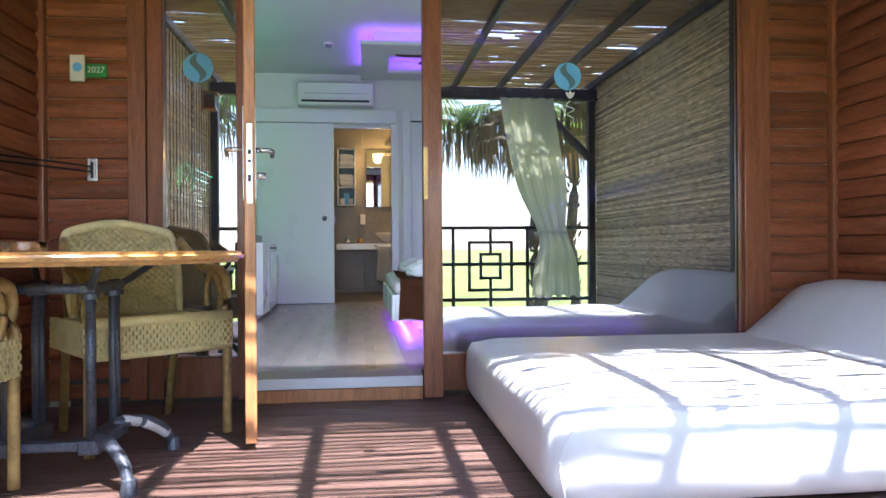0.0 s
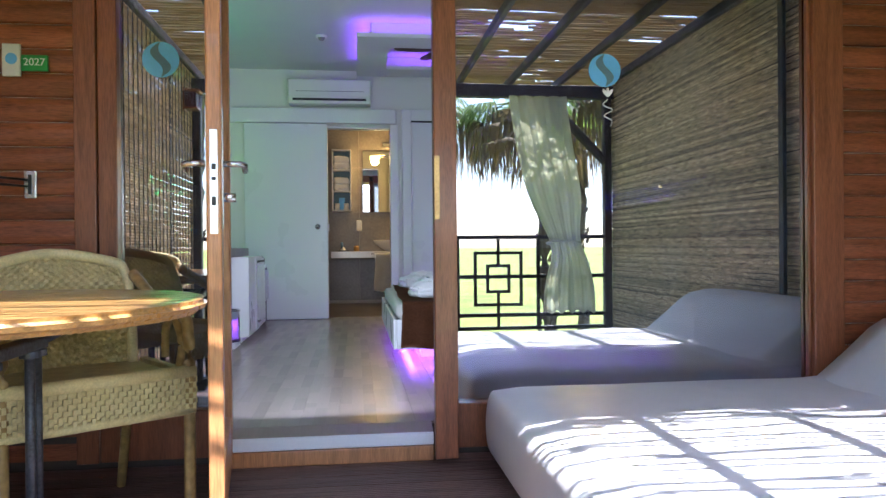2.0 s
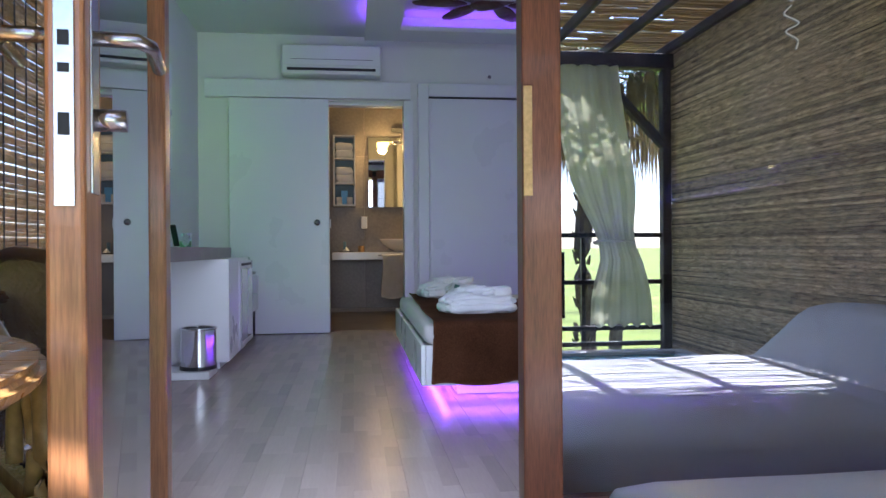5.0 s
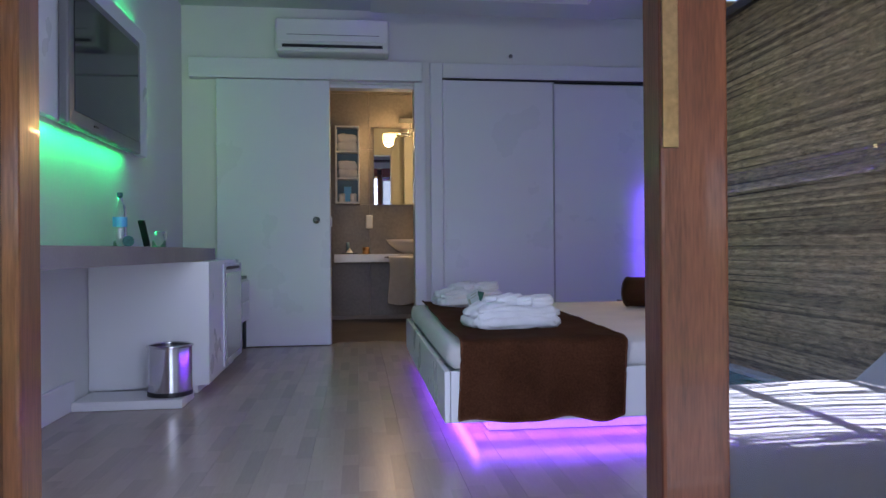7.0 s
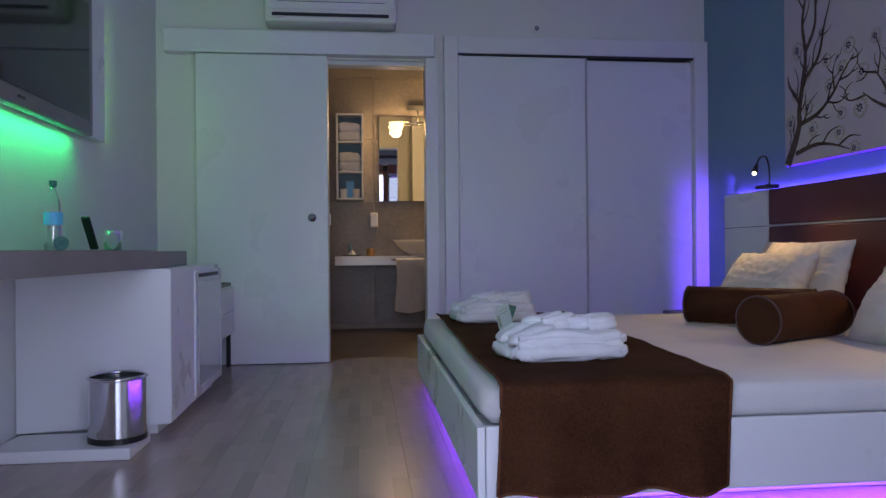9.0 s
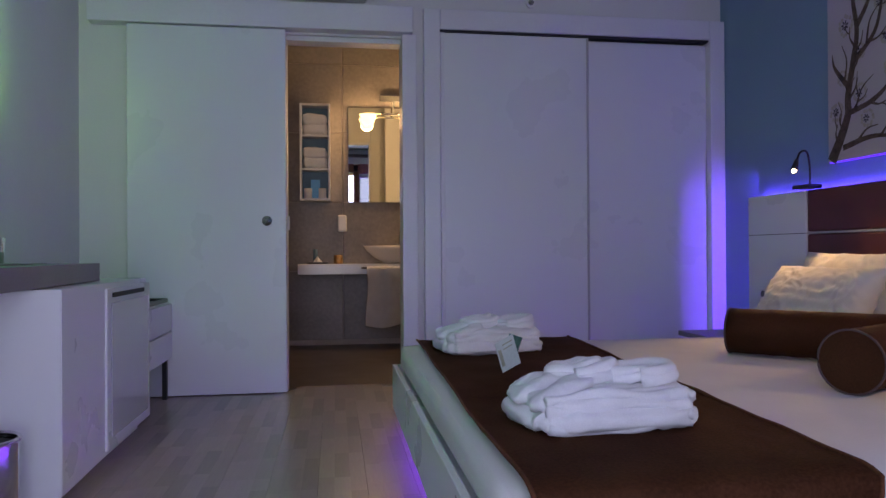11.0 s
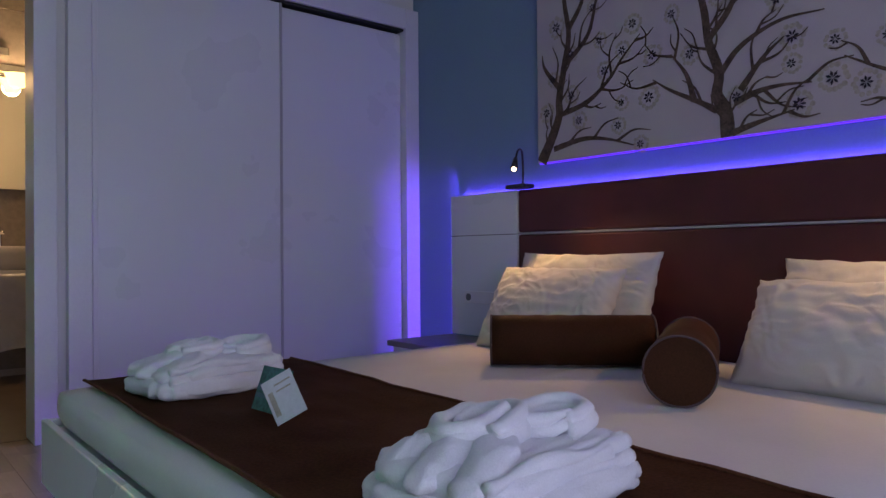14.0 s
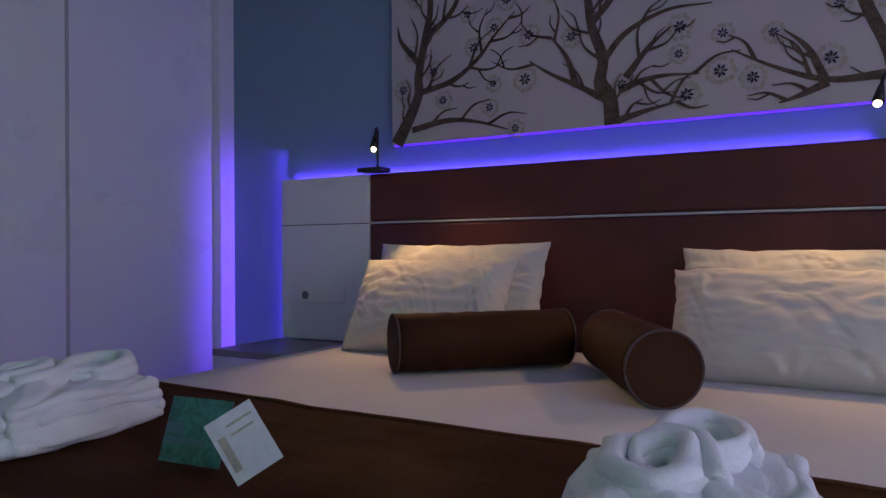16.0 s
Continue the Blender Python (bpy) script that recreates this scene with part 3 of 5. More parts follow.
beam("roof_beam_front", (TW - 0.1, TE + 0.1, -0.31, -0.19, 2.79, 2.94))
for k in range(9):
    x = -1.72 + 0.585 * k
    beam("roof_rafter", (x - 0.026, x + 0.026, -0.7, FAC + 0.02, 2.945, 3.03))
beam("roof_beam_house", (TW, TE, FAC - 0.13, FAC - 0.045, 2.82, 2.94))
beam("terrace_post", (2.90, 2.99, -0.30, -0.20, DECK, 2.788))
beam("terrace_post", (-1.78, -1.69, -0.30, -0.20, DECK, 2.788))
setting(part("post_brace", rod((2.93, -0.25, 2.05), (2.22, -0.25, 2.78), 0.055, n=8), M_BEAM))

rng = random.Random(4)
reeds = bmesh.new()
y = -0.75
while y < FAC:
    dense = y > 2.1
    r = rng.uniform(0.010, 0.017)
    x = TW - 0.25
    while x < TE + 0.2:
        w = rng.uniform(0.3, 1.1)
        if not dense and rng.random() < 0.14:
            x += w * 0.5
            continue
        dy, dz = rng.uniform(-0.016, 0.016), rng.uniform(-0.005, 0.012)
        add_tube(reeds, [(x, y + dy, 3.045 + dz), (x + w * 0.5, y + dy * 0.2 + rng.uniform(-0.014, 0.014), 3.047), (x + w, y - dy, 3.045 + dz)], r, n=5)
        x += w - 0.05
    y += r * 1.5 if dense else r * 2 + max(0.0, rng.gauss(0.024, 0.020))
roof = setting(tagged(part("roof_reeds", reeds, M_REED), kind="stuff"))
# unseen sheet above the reeds, added to keep sun off the house side
setting(part("roof_boarding", box(TW - 0.3, TE + 0.3, 2.24, FAC + 0.4, 3.08, 3.11), M_BEAM))


def screen(name, x, y0, y1, facing, label, gap, mtl):
    """A screen of weathered split bamboo, slat over slat, tied to posts."""
    wall = new(name)
    tagged(wall, label, "wall", kind="structure")
    L = y1 - y0
    kinds = []
    for s in range(6):
        bm = bmesh.new()
        n = 22
        prof = [(-0.0125, 0.0), (-0.008, 0.006), (0.004, 0.008), (0.0125, 0.0)]
        rows = []
        for i in range(n + 1):
            yy = L * (i / n - 0.5)
            wob = 0.004 * noise.noise(Vector((i * 0.5, s * 9.0, 1)))
            node = 0.0025 if (i + s) % 6 == 0 else 0.0
            rows.append([bm.verts.new((-facing * (px + node + 0.003 * noise.noise(Vector((i * 0.8, s * 5, 4)))), yy, pz + wob)) for pz, px in prof])
        for a, b in zip(rows, rows[1:]):
            for k in range(3):
                bm.faces.new((a[k], a[k + 1], b[k + 1], b[k]))
            bm.faces.new((a[3], a[0], b[0], b[3]))
        bmesh.ops.recalc_face_normals(bm, faces=bm.faces[:])
        kinds.append(mesh_of("bamboo_slat", bm, mtl))
    k, z = 0, DECK + 0.02
    while z < 3.02:
        piece("bamboo_slat", kinds[k * 5 % 6], mtl, wall, (x + rng.uniform(-0.003, 0.003), (y0 + y1) / 2 + rng.uniform(-0.01, 0.01), z), (rng.uniform(-0.25, 0.25), 0, 0))
        z += 0.0235 + gap * rng.uniform(0.6, 1.4)
        k += 1
    return wall


screen("wall_bamboo_east", TE - 0.012, -0.3, 3.72, 1, "weathered grey-brown split bamboo screen wall", 0.0, M_BAMBOO)
screen("wall_bamboo_west", TW + 0.012, -0.3, 3.5, -1, "split bamboo screen with daylight between its slats", 0.0005, M_THINBAMBOO)
for x, ys in ((TE - 0.05, (3.21,)), (TW + 0.012, (2.2, 0.7))):
    for yy in ys:
        setting(part("screen_batten", box(x - 0.022, x + 0.008, yy - 0.03, yy + 0.03, DECK, 3.0, bevel=0.006), M_BEAM))
for k in range(30):
    yy = -0.22 + 0.124 * k
    setting(part("screen_cord", tube([(TW + 0.023, yy, 0.06), (TW + 0.026, yy + 0.004, 1.5), (TW + 0.023, yy, 3.0)], 0.0045, n=5), M_BEAM))
wlm = thing("wall_lamp", (TW + 0.03, 0.19, 2.55), "small unlit brown wooden lantern on the bamboo screen", "lamp")
part("back_plate", box(TW + 0.031, TW + 0.045, 0.12, 0.26, 2.50, 2.74, bevel=0.003), M_FRAME, wlm)
part("cap", box(TW + 0.046, TW + 0.20, 0.09, 0.29, 2.69, 2.72, bevel=0.004), M_FRAME, wlm)
part("base", box(TW + 0.046, TW + 0.18, 0.11, 0.27, 2.52, 2.54, bevel=0.004), M_FRAME, wlm)
part("lantern_body", box(TW + 0.05, TW + 0.165, 0.125, 0.255, 2.542, 2.688, bevel=0.006), M_ORNAMENT, wlm)

rail = thing("railing", (0.6, -0.25, DECK), "dark painted timber railing with nested square panels", "railing")
Y0, Y1 = -0.275, -0.235
for z in (1.172, 0.715, 0.269, 0.115):
    part("rail_bar", box(-1.69, 2.90, Y0, Y1, z - 0.022, z + 0.022, bevel=0.004), M_RAIL, rail)
for k in range(5):
    c = 1.63 - 0.95 * k + 0.95
    part("baluster", box(c + 0.455, c + 0.495, Y0 + 0.003, Y1 - 0.003, 0.138, 1.149), M_RAIL, rail) if c < 2.3 else None
    if c < 2.3:
        for h, v in ((0.27, 0.30), (0.125, 0.15)):
            fb = bmesh.new()
            for z in (0.69 - v, 0.69 + v):
                add_box(fb, c - h - 0.018, c + h + 0.018, Y0 + 0.006, Y1 - 0.006, z - 0.018, z + 0.018)
            for x in (c - h, c + h):
                add_box(fb, x - 0.018, x + 0.018, Y0 + 0.006, Y1 - 0.006, 0.69 - v + 0.018, 0.69 + v - 0.018)
            part("square_frame", fb, M_RAIL, rail)
        part("baluster", box(c - 0.018, c + 0.018, Y0 + 0.009, Y1 - 0.009, 0.84, 1.149), M_RAIL, rail)
        part("baluster", box(c - 0.018, c + 0.018, Y0 + 0.009, Y1 - 0.009, 0.138, 0.54), M_RAIL, rail)


def drape(u, v):
    """A long voile gathered at the rail's height and hanging free below."""
    z = 2.80 - 2.5 * v
    tie = math.exp(-((v - 0.68) / 0.15) ** 2)
    w = 0.68 * (1 - 0.42 * tie) * (1 - 0.08 * v)
    c = 2.09 + 0.36 * min(1, v / 0.75) ** 1.3
    return (c + (u - 0.5) * w, -0.158 + 0.016 * math.sin(u * 26 + 2 * v) * (1 - 0.3 * tie) + 0.004 * math.sin(u * 70), z + 0.02 * math.sin(u * 31) * (v > 0.97))


cu = thing("curtain", (2.2, -0.12, 0.3), "sheer cream curtain tied back on the terrace", "curtain")
part("cloth", sheet(drape, 90, 40, 0.003), M_CURTAIN, cu, smooth=True)
part("tie_band", tube([(2.38 + 0.20 * math.cos(a), -0.15 + 0.06 * math.sin(a), 1.1 + 0.02 * math.sin(a)) for a in (k * math.pi / 10 for k in range(21))], 0.012), M_CURTAIN, cu)
part("curtain_pole", rod((1.6, -0.179, 2.80), (2.9, -0.179, 2.80), 0.0115), M_BEAM, cu)

# plunge pool set in the deck
pool = bmesh.new()
for b in ((1.30, 2.98, 0.0, 0.12), (1.30, 2.98, 1.78, 1.90), (1.30, 1.42, 0.12, 1.78), (2.86, 2.98, 0.12, 1.78)):
    add_box(pool, *b, DECK, DECK + 0.05, bevel=0.008)
tub = thing("plunge_pool", (2.1, 0.95, DECK), "small plunge pool lined with turquoise mosaic", "pool")
part("rim", pool, M_WALL, tub)
part("mosaic_floor", box(1.42, 2.86, 0.12, 1.78, DECK + 0.004, DECK + 0.02), M_POOL, tub)


# ---- outside: palms ----
def palm(at, height, n_green, n_dry, seed, spread):
    r = random.Random(seed)
    t = thing("palm_tree", at, "fan palm with a drooping skirt of dry fronds", "tree", "palms by the terrace")
    x0, y0, z0 = at
    tk = bmesh.new()
    pts = [(x0 + 0.05 * math.sin(k), y0 + 0.04 * math.cos(k * 1.3), z0 + height * k / 12) for k in range(13)]
    add_tube(tk, pts, lambda s: 0.11 - 0.02 * s, n=12)
    for k in range(70):
        a, z = r.uniform(0, 6.28), r.uniform(0.1, 1) * height
        p = Vector((x0 + 0.095 * math.cos(a), y0 + 0.095 * math.sin(a), z0 + z))
        add_rod(tk, p, p + Vector((0.06 * math.cos(a), 0.06 * math.sin(a), 0.10)), 0.03, 0.008, n=5)
    part("trunk", tk, M_TRUNK, t)
    for nm, count, mtl, droop in (("crown", n_green, M_FROND, 0.75), ("dry_skirt", n_dry, M_DRY, 1.6)):
        bm = bmesh.new()
        for k in range(count):
            a = r.uniform(0, 6.28)
            d = Vector((math.cos(a), math.sin(a), 0))
            base = Vector((x0, y0, z0 + height - r.uniform(0, 0.3)))
            stem = spread * r.uniform(0.35, 0.6)
            rise = r.uniform(-0.2, 0.5) if nm == "crown" else -r.uniform(0.2, 0.7)
            tip = base + d * stem + Vector((0, 0, rise * stem))
            add_tube(bm, [base, (base + tip) / 2 + Vector((0, 0, 0.05)), tip], 0.012, n=4)
            side = d.cross(Vector((0, 0, 1)))
            for j in range(26):
                s = (j / 25 - 0.5) * 2.6
                dirn = (d * math.cos(s) + side * math.sin(s)).normalized()
                ln = spread * r.uniform(0.45, 0.62)
                w = 0.017
                p0, p1 = tip, tip + dirn * ln * 0.55 + Vector((0, 0, 0.05 - droop * 0.15 * ln))
                p2 = p1 + dirn * ln * (0.32 if nm == "crown" else 0.1) + Vector((0, 0, -droop * ln * 0.5))
                q = dirn.cross(Vector((0, 0, 1))).normalized() * w
                v = [bm.verts.new(c) for c in (p0 - q * 0.3, p0 + q * 0.3, p1 + q, p1 - q, p2 + q * 0.1, p2 - q * 0.1)]
                bm.faces.new((v[0], v[1], v[2], v[3]))
                bm.faces.new((v[3], v[2], v[4], v[5]))
        part(nm, bm, mtl, t)
    return t


palm((2.62, -1.75, -0.55), 3.8, 14, 14, 3, 1.3)
palm((0.9, -3.2, -0.55), 4.0, 18, 14, 8, 1.7)
palm((-2.6, -4.2, -0.55), 4.4, 18, 14, 15, 1.7)
palm((4.0, -4.5, -0.55), 4.2, 18, 14, 21, 1.7)


# ---- terrace: daybed, table, chairs ----
def puff(x0, x1, y0, y1, z0, z1, r, name, parent, mtl, sag=0.0):
    bm = bmesh.new()
    add_box(bm, x0, x1, y0, y1, z0, z1)
    bmesh.ops.subdivide_edges(bm, edges=bm.edges[:], cuts=14, use_grid_fill=True)
    cx, cy, cz = (x0 + x1) / 2, (y0 + y1) / 2, (z0 + z1) / 2
    hx, hy, hz = (x1 - x0) / 2, (y1 - y0) / 2, (z1 - z0) / 2
    for v in bm.verts:
        q = Vector((v.co.x - cx, v.co.y - cy, v.co.z - cz))
        inner = Vector((max(-hx + r, min(hx - r, q.x)), max(-hy + r, min(hy - r, q.y)), max(-hz + r, min(hz - r, q.z))))
        o = q - inner
        if o.length > 1e-6:
            q = inner + o.normalized() * r
        if sag:
            q += Vector((q.x / hx, q.y / hy, 0)) * sag * (1 - (q.z / hz) ** 2) * 0.7
            q.z += sag * 0.4 * noise.noise(v.co * 2.2) * (q.z > 0)
        v.co = q + Vector((cx, cy, cz))
    return part(name, bm, mtl, parent, smooth=True)


db = thing("daybed", (1.8, 3.2, DECK), "large white leatherette daybed with raised headrest on the terrace", "daybed")
puff(0.62, 2.96, 2.26, 4.19, DECK + 0.004, 0.40, 0.085, "mattress", db, M_VINYL, 0.03)
hr = bmesh.new()
prof = [(2.24, 0.39), (2.32, 0.425), (2.49, 0.56), (2.61, 0.665), (2.69, 0.71), (2.77, 0.725), (2.93, 0.715), (2.96, 0.69), (2.96, 0.39)]
rings = []
for j in range(13):
    yy = 2.32 + 1.82 * j / 12
    e = 0.035 * max(0, 1 - min(j, 12 - j) / 1.5)
    rings.append([hr.verts.new((px + e * 0.6, yy, max(0.385, pz - e))) for px, pz in prof])
for a, b in zip(rings, rings[1:]):
    for k in range(len(prof) - 1):
        hr.faces.new((a[k], b[k], b[k + 1], a[k + 1]))
hr.faces.new(rings[0])
hr.faces.new(rings[-1][::-1])
bmesh.ops.recalc_face_normals(hr, faces=hr.faces[:])
part("headrest", hr, M_VINYL, db, smooth=True)
part("seam_piping", tube(smoothed([(0.70, 2.262, 0.35), (0.64, 2.262, 0.24), (0.66, 2.262, 0.08)], 6), 0.005), M_VINYL, db)

tb = thing("terrace_table", (-1.24, 3.05, DECK), "round varnished pine table on a chipped cast-iron base", "table")
top = bmesh.new()
bmesh.ops.create_cone(top, cap_ends=True, segments=72, radius1=0.70, radius2=0.72, depth=0.046, matrix=Matrix.Translation((-1.19, 3.0, 0.892)))
bmesh.ops.bevel(top, geom=[e for e in top.edges if len(e.link_faces) == 2 and any(len(f.verts) > 4 for f in e.link_faces)], offset=0.018, segments=3, affect="EDGES")
part("tabletop", top, M_TABLE, tb, smooth=False)
cx, cy, hw = -1.17, 2.98, 0.15
for sx in (-1, 1):
    for o in (-0.13, 0.11, 0.16):
        part("column", rod((cx + sx * hw, cy + o, 0.16), (cx + sx * hw, cy + o, 0.80), 0.019 if o < 0 else 0.015, n=12), M_IRON, tb, smooth=True)
        part("column_ring", rod((cx + sx * hw, cy + o, 0.735), (cx + sx * hw, cy + o, 0.755), 0.03, n=14), M_IRON, tb)
    part("collar", box(cx + sx * hw - 0.03, cx + sx * hw + 0.03, cy - 0.17, cy + 0.18, 0.757, 0.795, bevel=0.008), M_IRON, tb)
    part("foot_block", box(cx + sx * hw - 0.04, cx + sx * hw + 0.04, cy - 0.17, cy + 0.18, 0.15, 0.205, bevel=0.01), M_IRON, tb)
    for sy in (-1, 1):
        lp = smoothed([(cx + sx * hw, cy + sy * 0.10, 0.20), (cx + sx * (hw + 0.08), cy + sy * 0.19, 0.20), (cx + sx * (hw + 0.155), cy + sy * 0.26, 0.145), (cx + sx * (hw + 0.19), cy + sy * 0.30, 0.065)], 5)
        leg = part("leg", tube(lp, lambda s: 0.027 - 0.006 * s, n=10), M_IRON, tb, smooth=True)
        part("foot_cap", rod(lp[-1] + Vector((0, 0, 0.03)), lp[-1] - Vector((0, 0, 0.024)), 0.027, 0.034, n=12), M_IRON, leg)
        part("bracket", tube(smoothed([(cx + sx * hw, cy + sy * 0.13, 0.77), (cx + sx * (hw + 0.04), cy + sy * 0.22, 0.80), (cx + sx * (hw + 0.10), cy + sy * 0.34, 0.862)], 5), 0.015, n=8), M_IRON, tb, smooth=True)
for k, (s0, s1) in enumerate(((0.16, 0.42), (0.5, 0.88))):
    pts = [(cx + hw + 0.195 * s, cy + 0.10 + 0.20 * s, 0.212 - 0.125 * s ** 2.2) for s in (s0 + (s1 - s0) * q / 6 for q in range(7))]
    part("paint_chip", tube(pts, 0.0235, n=8), M_CHIP, tb, "patch of bare white undercoat", True)
part("stretcher", rod((cx - hw, cy - 0.15, 0.776), (cx + hw, cy - 0.15, 0.776), 0.02, n=10), M_IRON, tb, smooth=True)
part("stretcher", box(cx - hw - 0.02, cx + hw + 0.02, cy - 0.15, cy - 0.09, 0.16, 0.198, bevel=0.008), M_IRON, tb)

ash = thing("ashtray", (-1.32, 3.0, 0.915), "clear glass ashtray on the terrace table", "ashtray")
ab = bmesh.new()
bmesh.ops.create_cone(ab, cap_ends=True, segments=28, radius1=0.075, radius2=0.082, depth=0.04, matrix=Matrix.Translation((-1.32, 3.0, 0.936)))
bmesh.ops.inset_region(ab, faces=[f for f in ab.faces if len(f.verts) > 4 and f.normal.z > 0.5], thickness=0.012)
for f in ab.faces:
    if len(f.verts) > 4 and f.normal.z > 0.5:
        for v in f.verts:
            v.co.z -= 0.03
part("bowl", ab, M_CLEAR, ash)


def rattan_chair():
    """Armchair: cane frame, woven seat apron and woven back; faces -y at the origin."""
    c = thing("rattan_armchair", (0, 0, 0), "olive woven rattan armchair with bamboo cane frame", "chair", "chairs round the terrace table")
    S = 0.47
    for sx in (-1, 1):
        front = smoothed([(sx * 0.29, -0.26, 0.004), (sx * 0.29, -0.265, 0.30), (sx * 0.29, -0.26, 0.58), (sx * 0.295, -0.19, 0.645), (sx * 0.29, 0.0, 0.665), (sx * 0.26, 0.22, 0.77)], 6)
        part("arm_and_front_leg", tube(front, 0.021, n=10), M_CANE, c, smooth=True)
        part("arm_loop", tube(smoothed([(sx * 0.285, -0.18, 0.47), (sx * 0.285, -0.21, 0.56), (sx * 0.285, -0.14, 0.635), (sx * 0.285, -0.06, 0.60), (sx * 0.285, -0.05, 0.5)], 6), 0.015, n=8), M_CANE, c, smooth=True)
        part("back_leg", tube([(sx * 0.24, 0.33, 0.004), (sx * 0.25, 0.22, 0.42), (sx * 0.25, 0.25, 0.6)], 0.019, n=8), M_CANE, c, smooth=True)
    seat = bmesh.new()
    add_box(seat, -0.272, 0.272, -0.25, 0.24, S - 0.04, S, bevel=0.018)
    part("seat_pad", seat, M_RATTAN, c)
    weave = bmesh.new()
    for k in range(44):
        x = -0.30 + 0.60 * k / 43
        for j in range(7):
            z = S - 0.105 + 0.0165 * j
            yy = -0.275 - 0.006 * (1 if (k + j) % 2 else -1)
            add_box(weave, x - 0.006, x + 0.006, yy - 0.006, yy + 0.006, z - 0.0095, z + 0.0095)
    add_box(weave, -0.30, 0.30, -0.272, -0.262, S - 0.114, S + 0.002)
    for sx in (-1, 1):
        for k in range(36):
            yy = -0.27 + 0.5 * k / 35
            for j in range(7):
                z = S - 0.105 + 0.0165 * j
                xx = sx * (0.302 + 0.006 * (1 if (k + j) % 2 else -1))
                add_box(weave, xx - 0.006, xx + 0.006, yy - 0.006, yy + 0.006, z - 0.0095, z + 0.0095)
        add_box(weave, sx * 0.292 - 0.006, sx * 0.292 + 0.006, -0.27, 0.23, S - 0.114, S + 0.002)
    part("woven_apron", weave, M_RATTAN, c)
    part("front_roll", rod((-0.305, -0.275, S + 0.004), (0.305, -0.275, S + 0.004), 0.02, n=10), M_RATTAN, c, smooth=True)
    part("apron_edge", rod((-0.305, -0.275, S - 0.118), (0.305, -0.275, S - 0.118), 0.014, n=10), M_RATTAN, c, smooth=True)

    def back(u, v):
        w = 0.235 + 0.03 * v - 0.05 * max(0, v - 0.85) / 0.15
        a = (u - 0.5) * 2
        z = S - 0.02 + 0.395 * v - 0.03 * a * a * (v > 0.8)
        ripple = 0.005 * (1 if int(u * 30) % 2 else -1) * math.sin(v * 90)
        return (a * w, 0.22 + 0.12 * v - 0.06 * a * a + ripple, z)
    part("woven_back", sheet(back, 60, 60, 0.018), M_RATTAN, c)
    part("back_rim", tube(smoothed([back(0, 0), back(0, 0.5), back(0, 0.9), back(0.06, 0.985), back(0.5, 1), back(0.94, 0.985), back(1, 0.9), back(1, 0.5), back(1, 0)], 6), 0.019, n=8), M_RATTAN, c, smooth=True)
    return c


ch = rattan_chair()
ch.matrix_basis = pose(-1.045, 3.56, DECK, 0, 0, 36) @ Matrix.Diagonal((1.07, 1.0, 1.2, 1))
copy_thing(ch, pose(-1.58, 2.55, DECK, 0, 0, 176) @ Matrix.Diagonal((0.94, 1, 0.98, 1)))

# ---- terrace door, open, and things on the facade ----
door = setting(tagged(new("door_2"), "glazed varnished timber terrace door standing open", "door"))
LEAF = pose(-0.625, FAC - 0.02, 0, 0, 0, 0) @ pose(0, 0, 0, 0, 0, -82)
W = 1.06


def leaf(*b, bevel=0.006):
    return box(*b, bevel=bevel, m=LEAF)


part("lock_stile", leaf(W - 0.11, W, -0.025, 0.025, 0.07, HEAD), M_ORANGE, door)
part("hinge_stile", leaf(0, 0.11, -0.025, 0.025, 0.07, HEAD), M_ORANGE, door)
part("bottom_rail", leaf(0.112, W - 0.112, -0.022, 0.022, 0.07, 0.29), M_ORANGE, door)
part("top_rail", leaf(0.112, W - 0.112, -0.022, 0.022, HEAD - 0.12, HEAD), M_ORANGE, door)
p = part("pane", leaf(0.112, W - 0.112, -0.003, 0.003, 0.292, HEAD - 0.122, bevel=0), M_PANE, door)
p.visible_shadow = False
part("lock_plate", leaf(W + 0.001, W + 0.004, -0.013, 0.013, 1.12, 1.47, bevel=0.001), M_METAL, door, "steel lock plate with white paint smears")
for z, h in ((1.345, 0.02), (1.305, 0.012), (1.23, 0.03)):
    part("lock_slot", leaf(W + 0.0045, W + 0.006, -0.007, 0.007, z - h / 2, z + h / 2, bevel=0), M_SLOT, door)
for s in (-1, 1):
    part("handle_plate", leaf(W - 0.075, W - 0.03, s * 0.027 - 0.002, s * 0.027 + 0.002, 1.14, 1.55, bevel=0.001), M_METAL, door)
    hb = tube([LEAF @ Vector(q) for q in ((W - 0.05, s * 0.026, 1.36), (W - 0.05, s * 0.085, 1.36), (W - 0.07, s * 0.10, 1.358), (W - 0.17, s * 0.10, 1.35))], 0.011, n=10)
    part("lever_handle", hb, M_METAL, door, smooth=True)
part("key_cylinder", rod(LEAF @ Vector((W - 0.05, 0.026, 1.245)), LEAF @ Vector((W - 0.05, 0.07, 1.245)), 0.016, n=16), M_METAL, door, smooth=True)


def disc(x, z, r, m, y, name, parent):
    return part(name, rod((x, y, z), (x, y - 0.0015, z), r, n=48), m, parent)


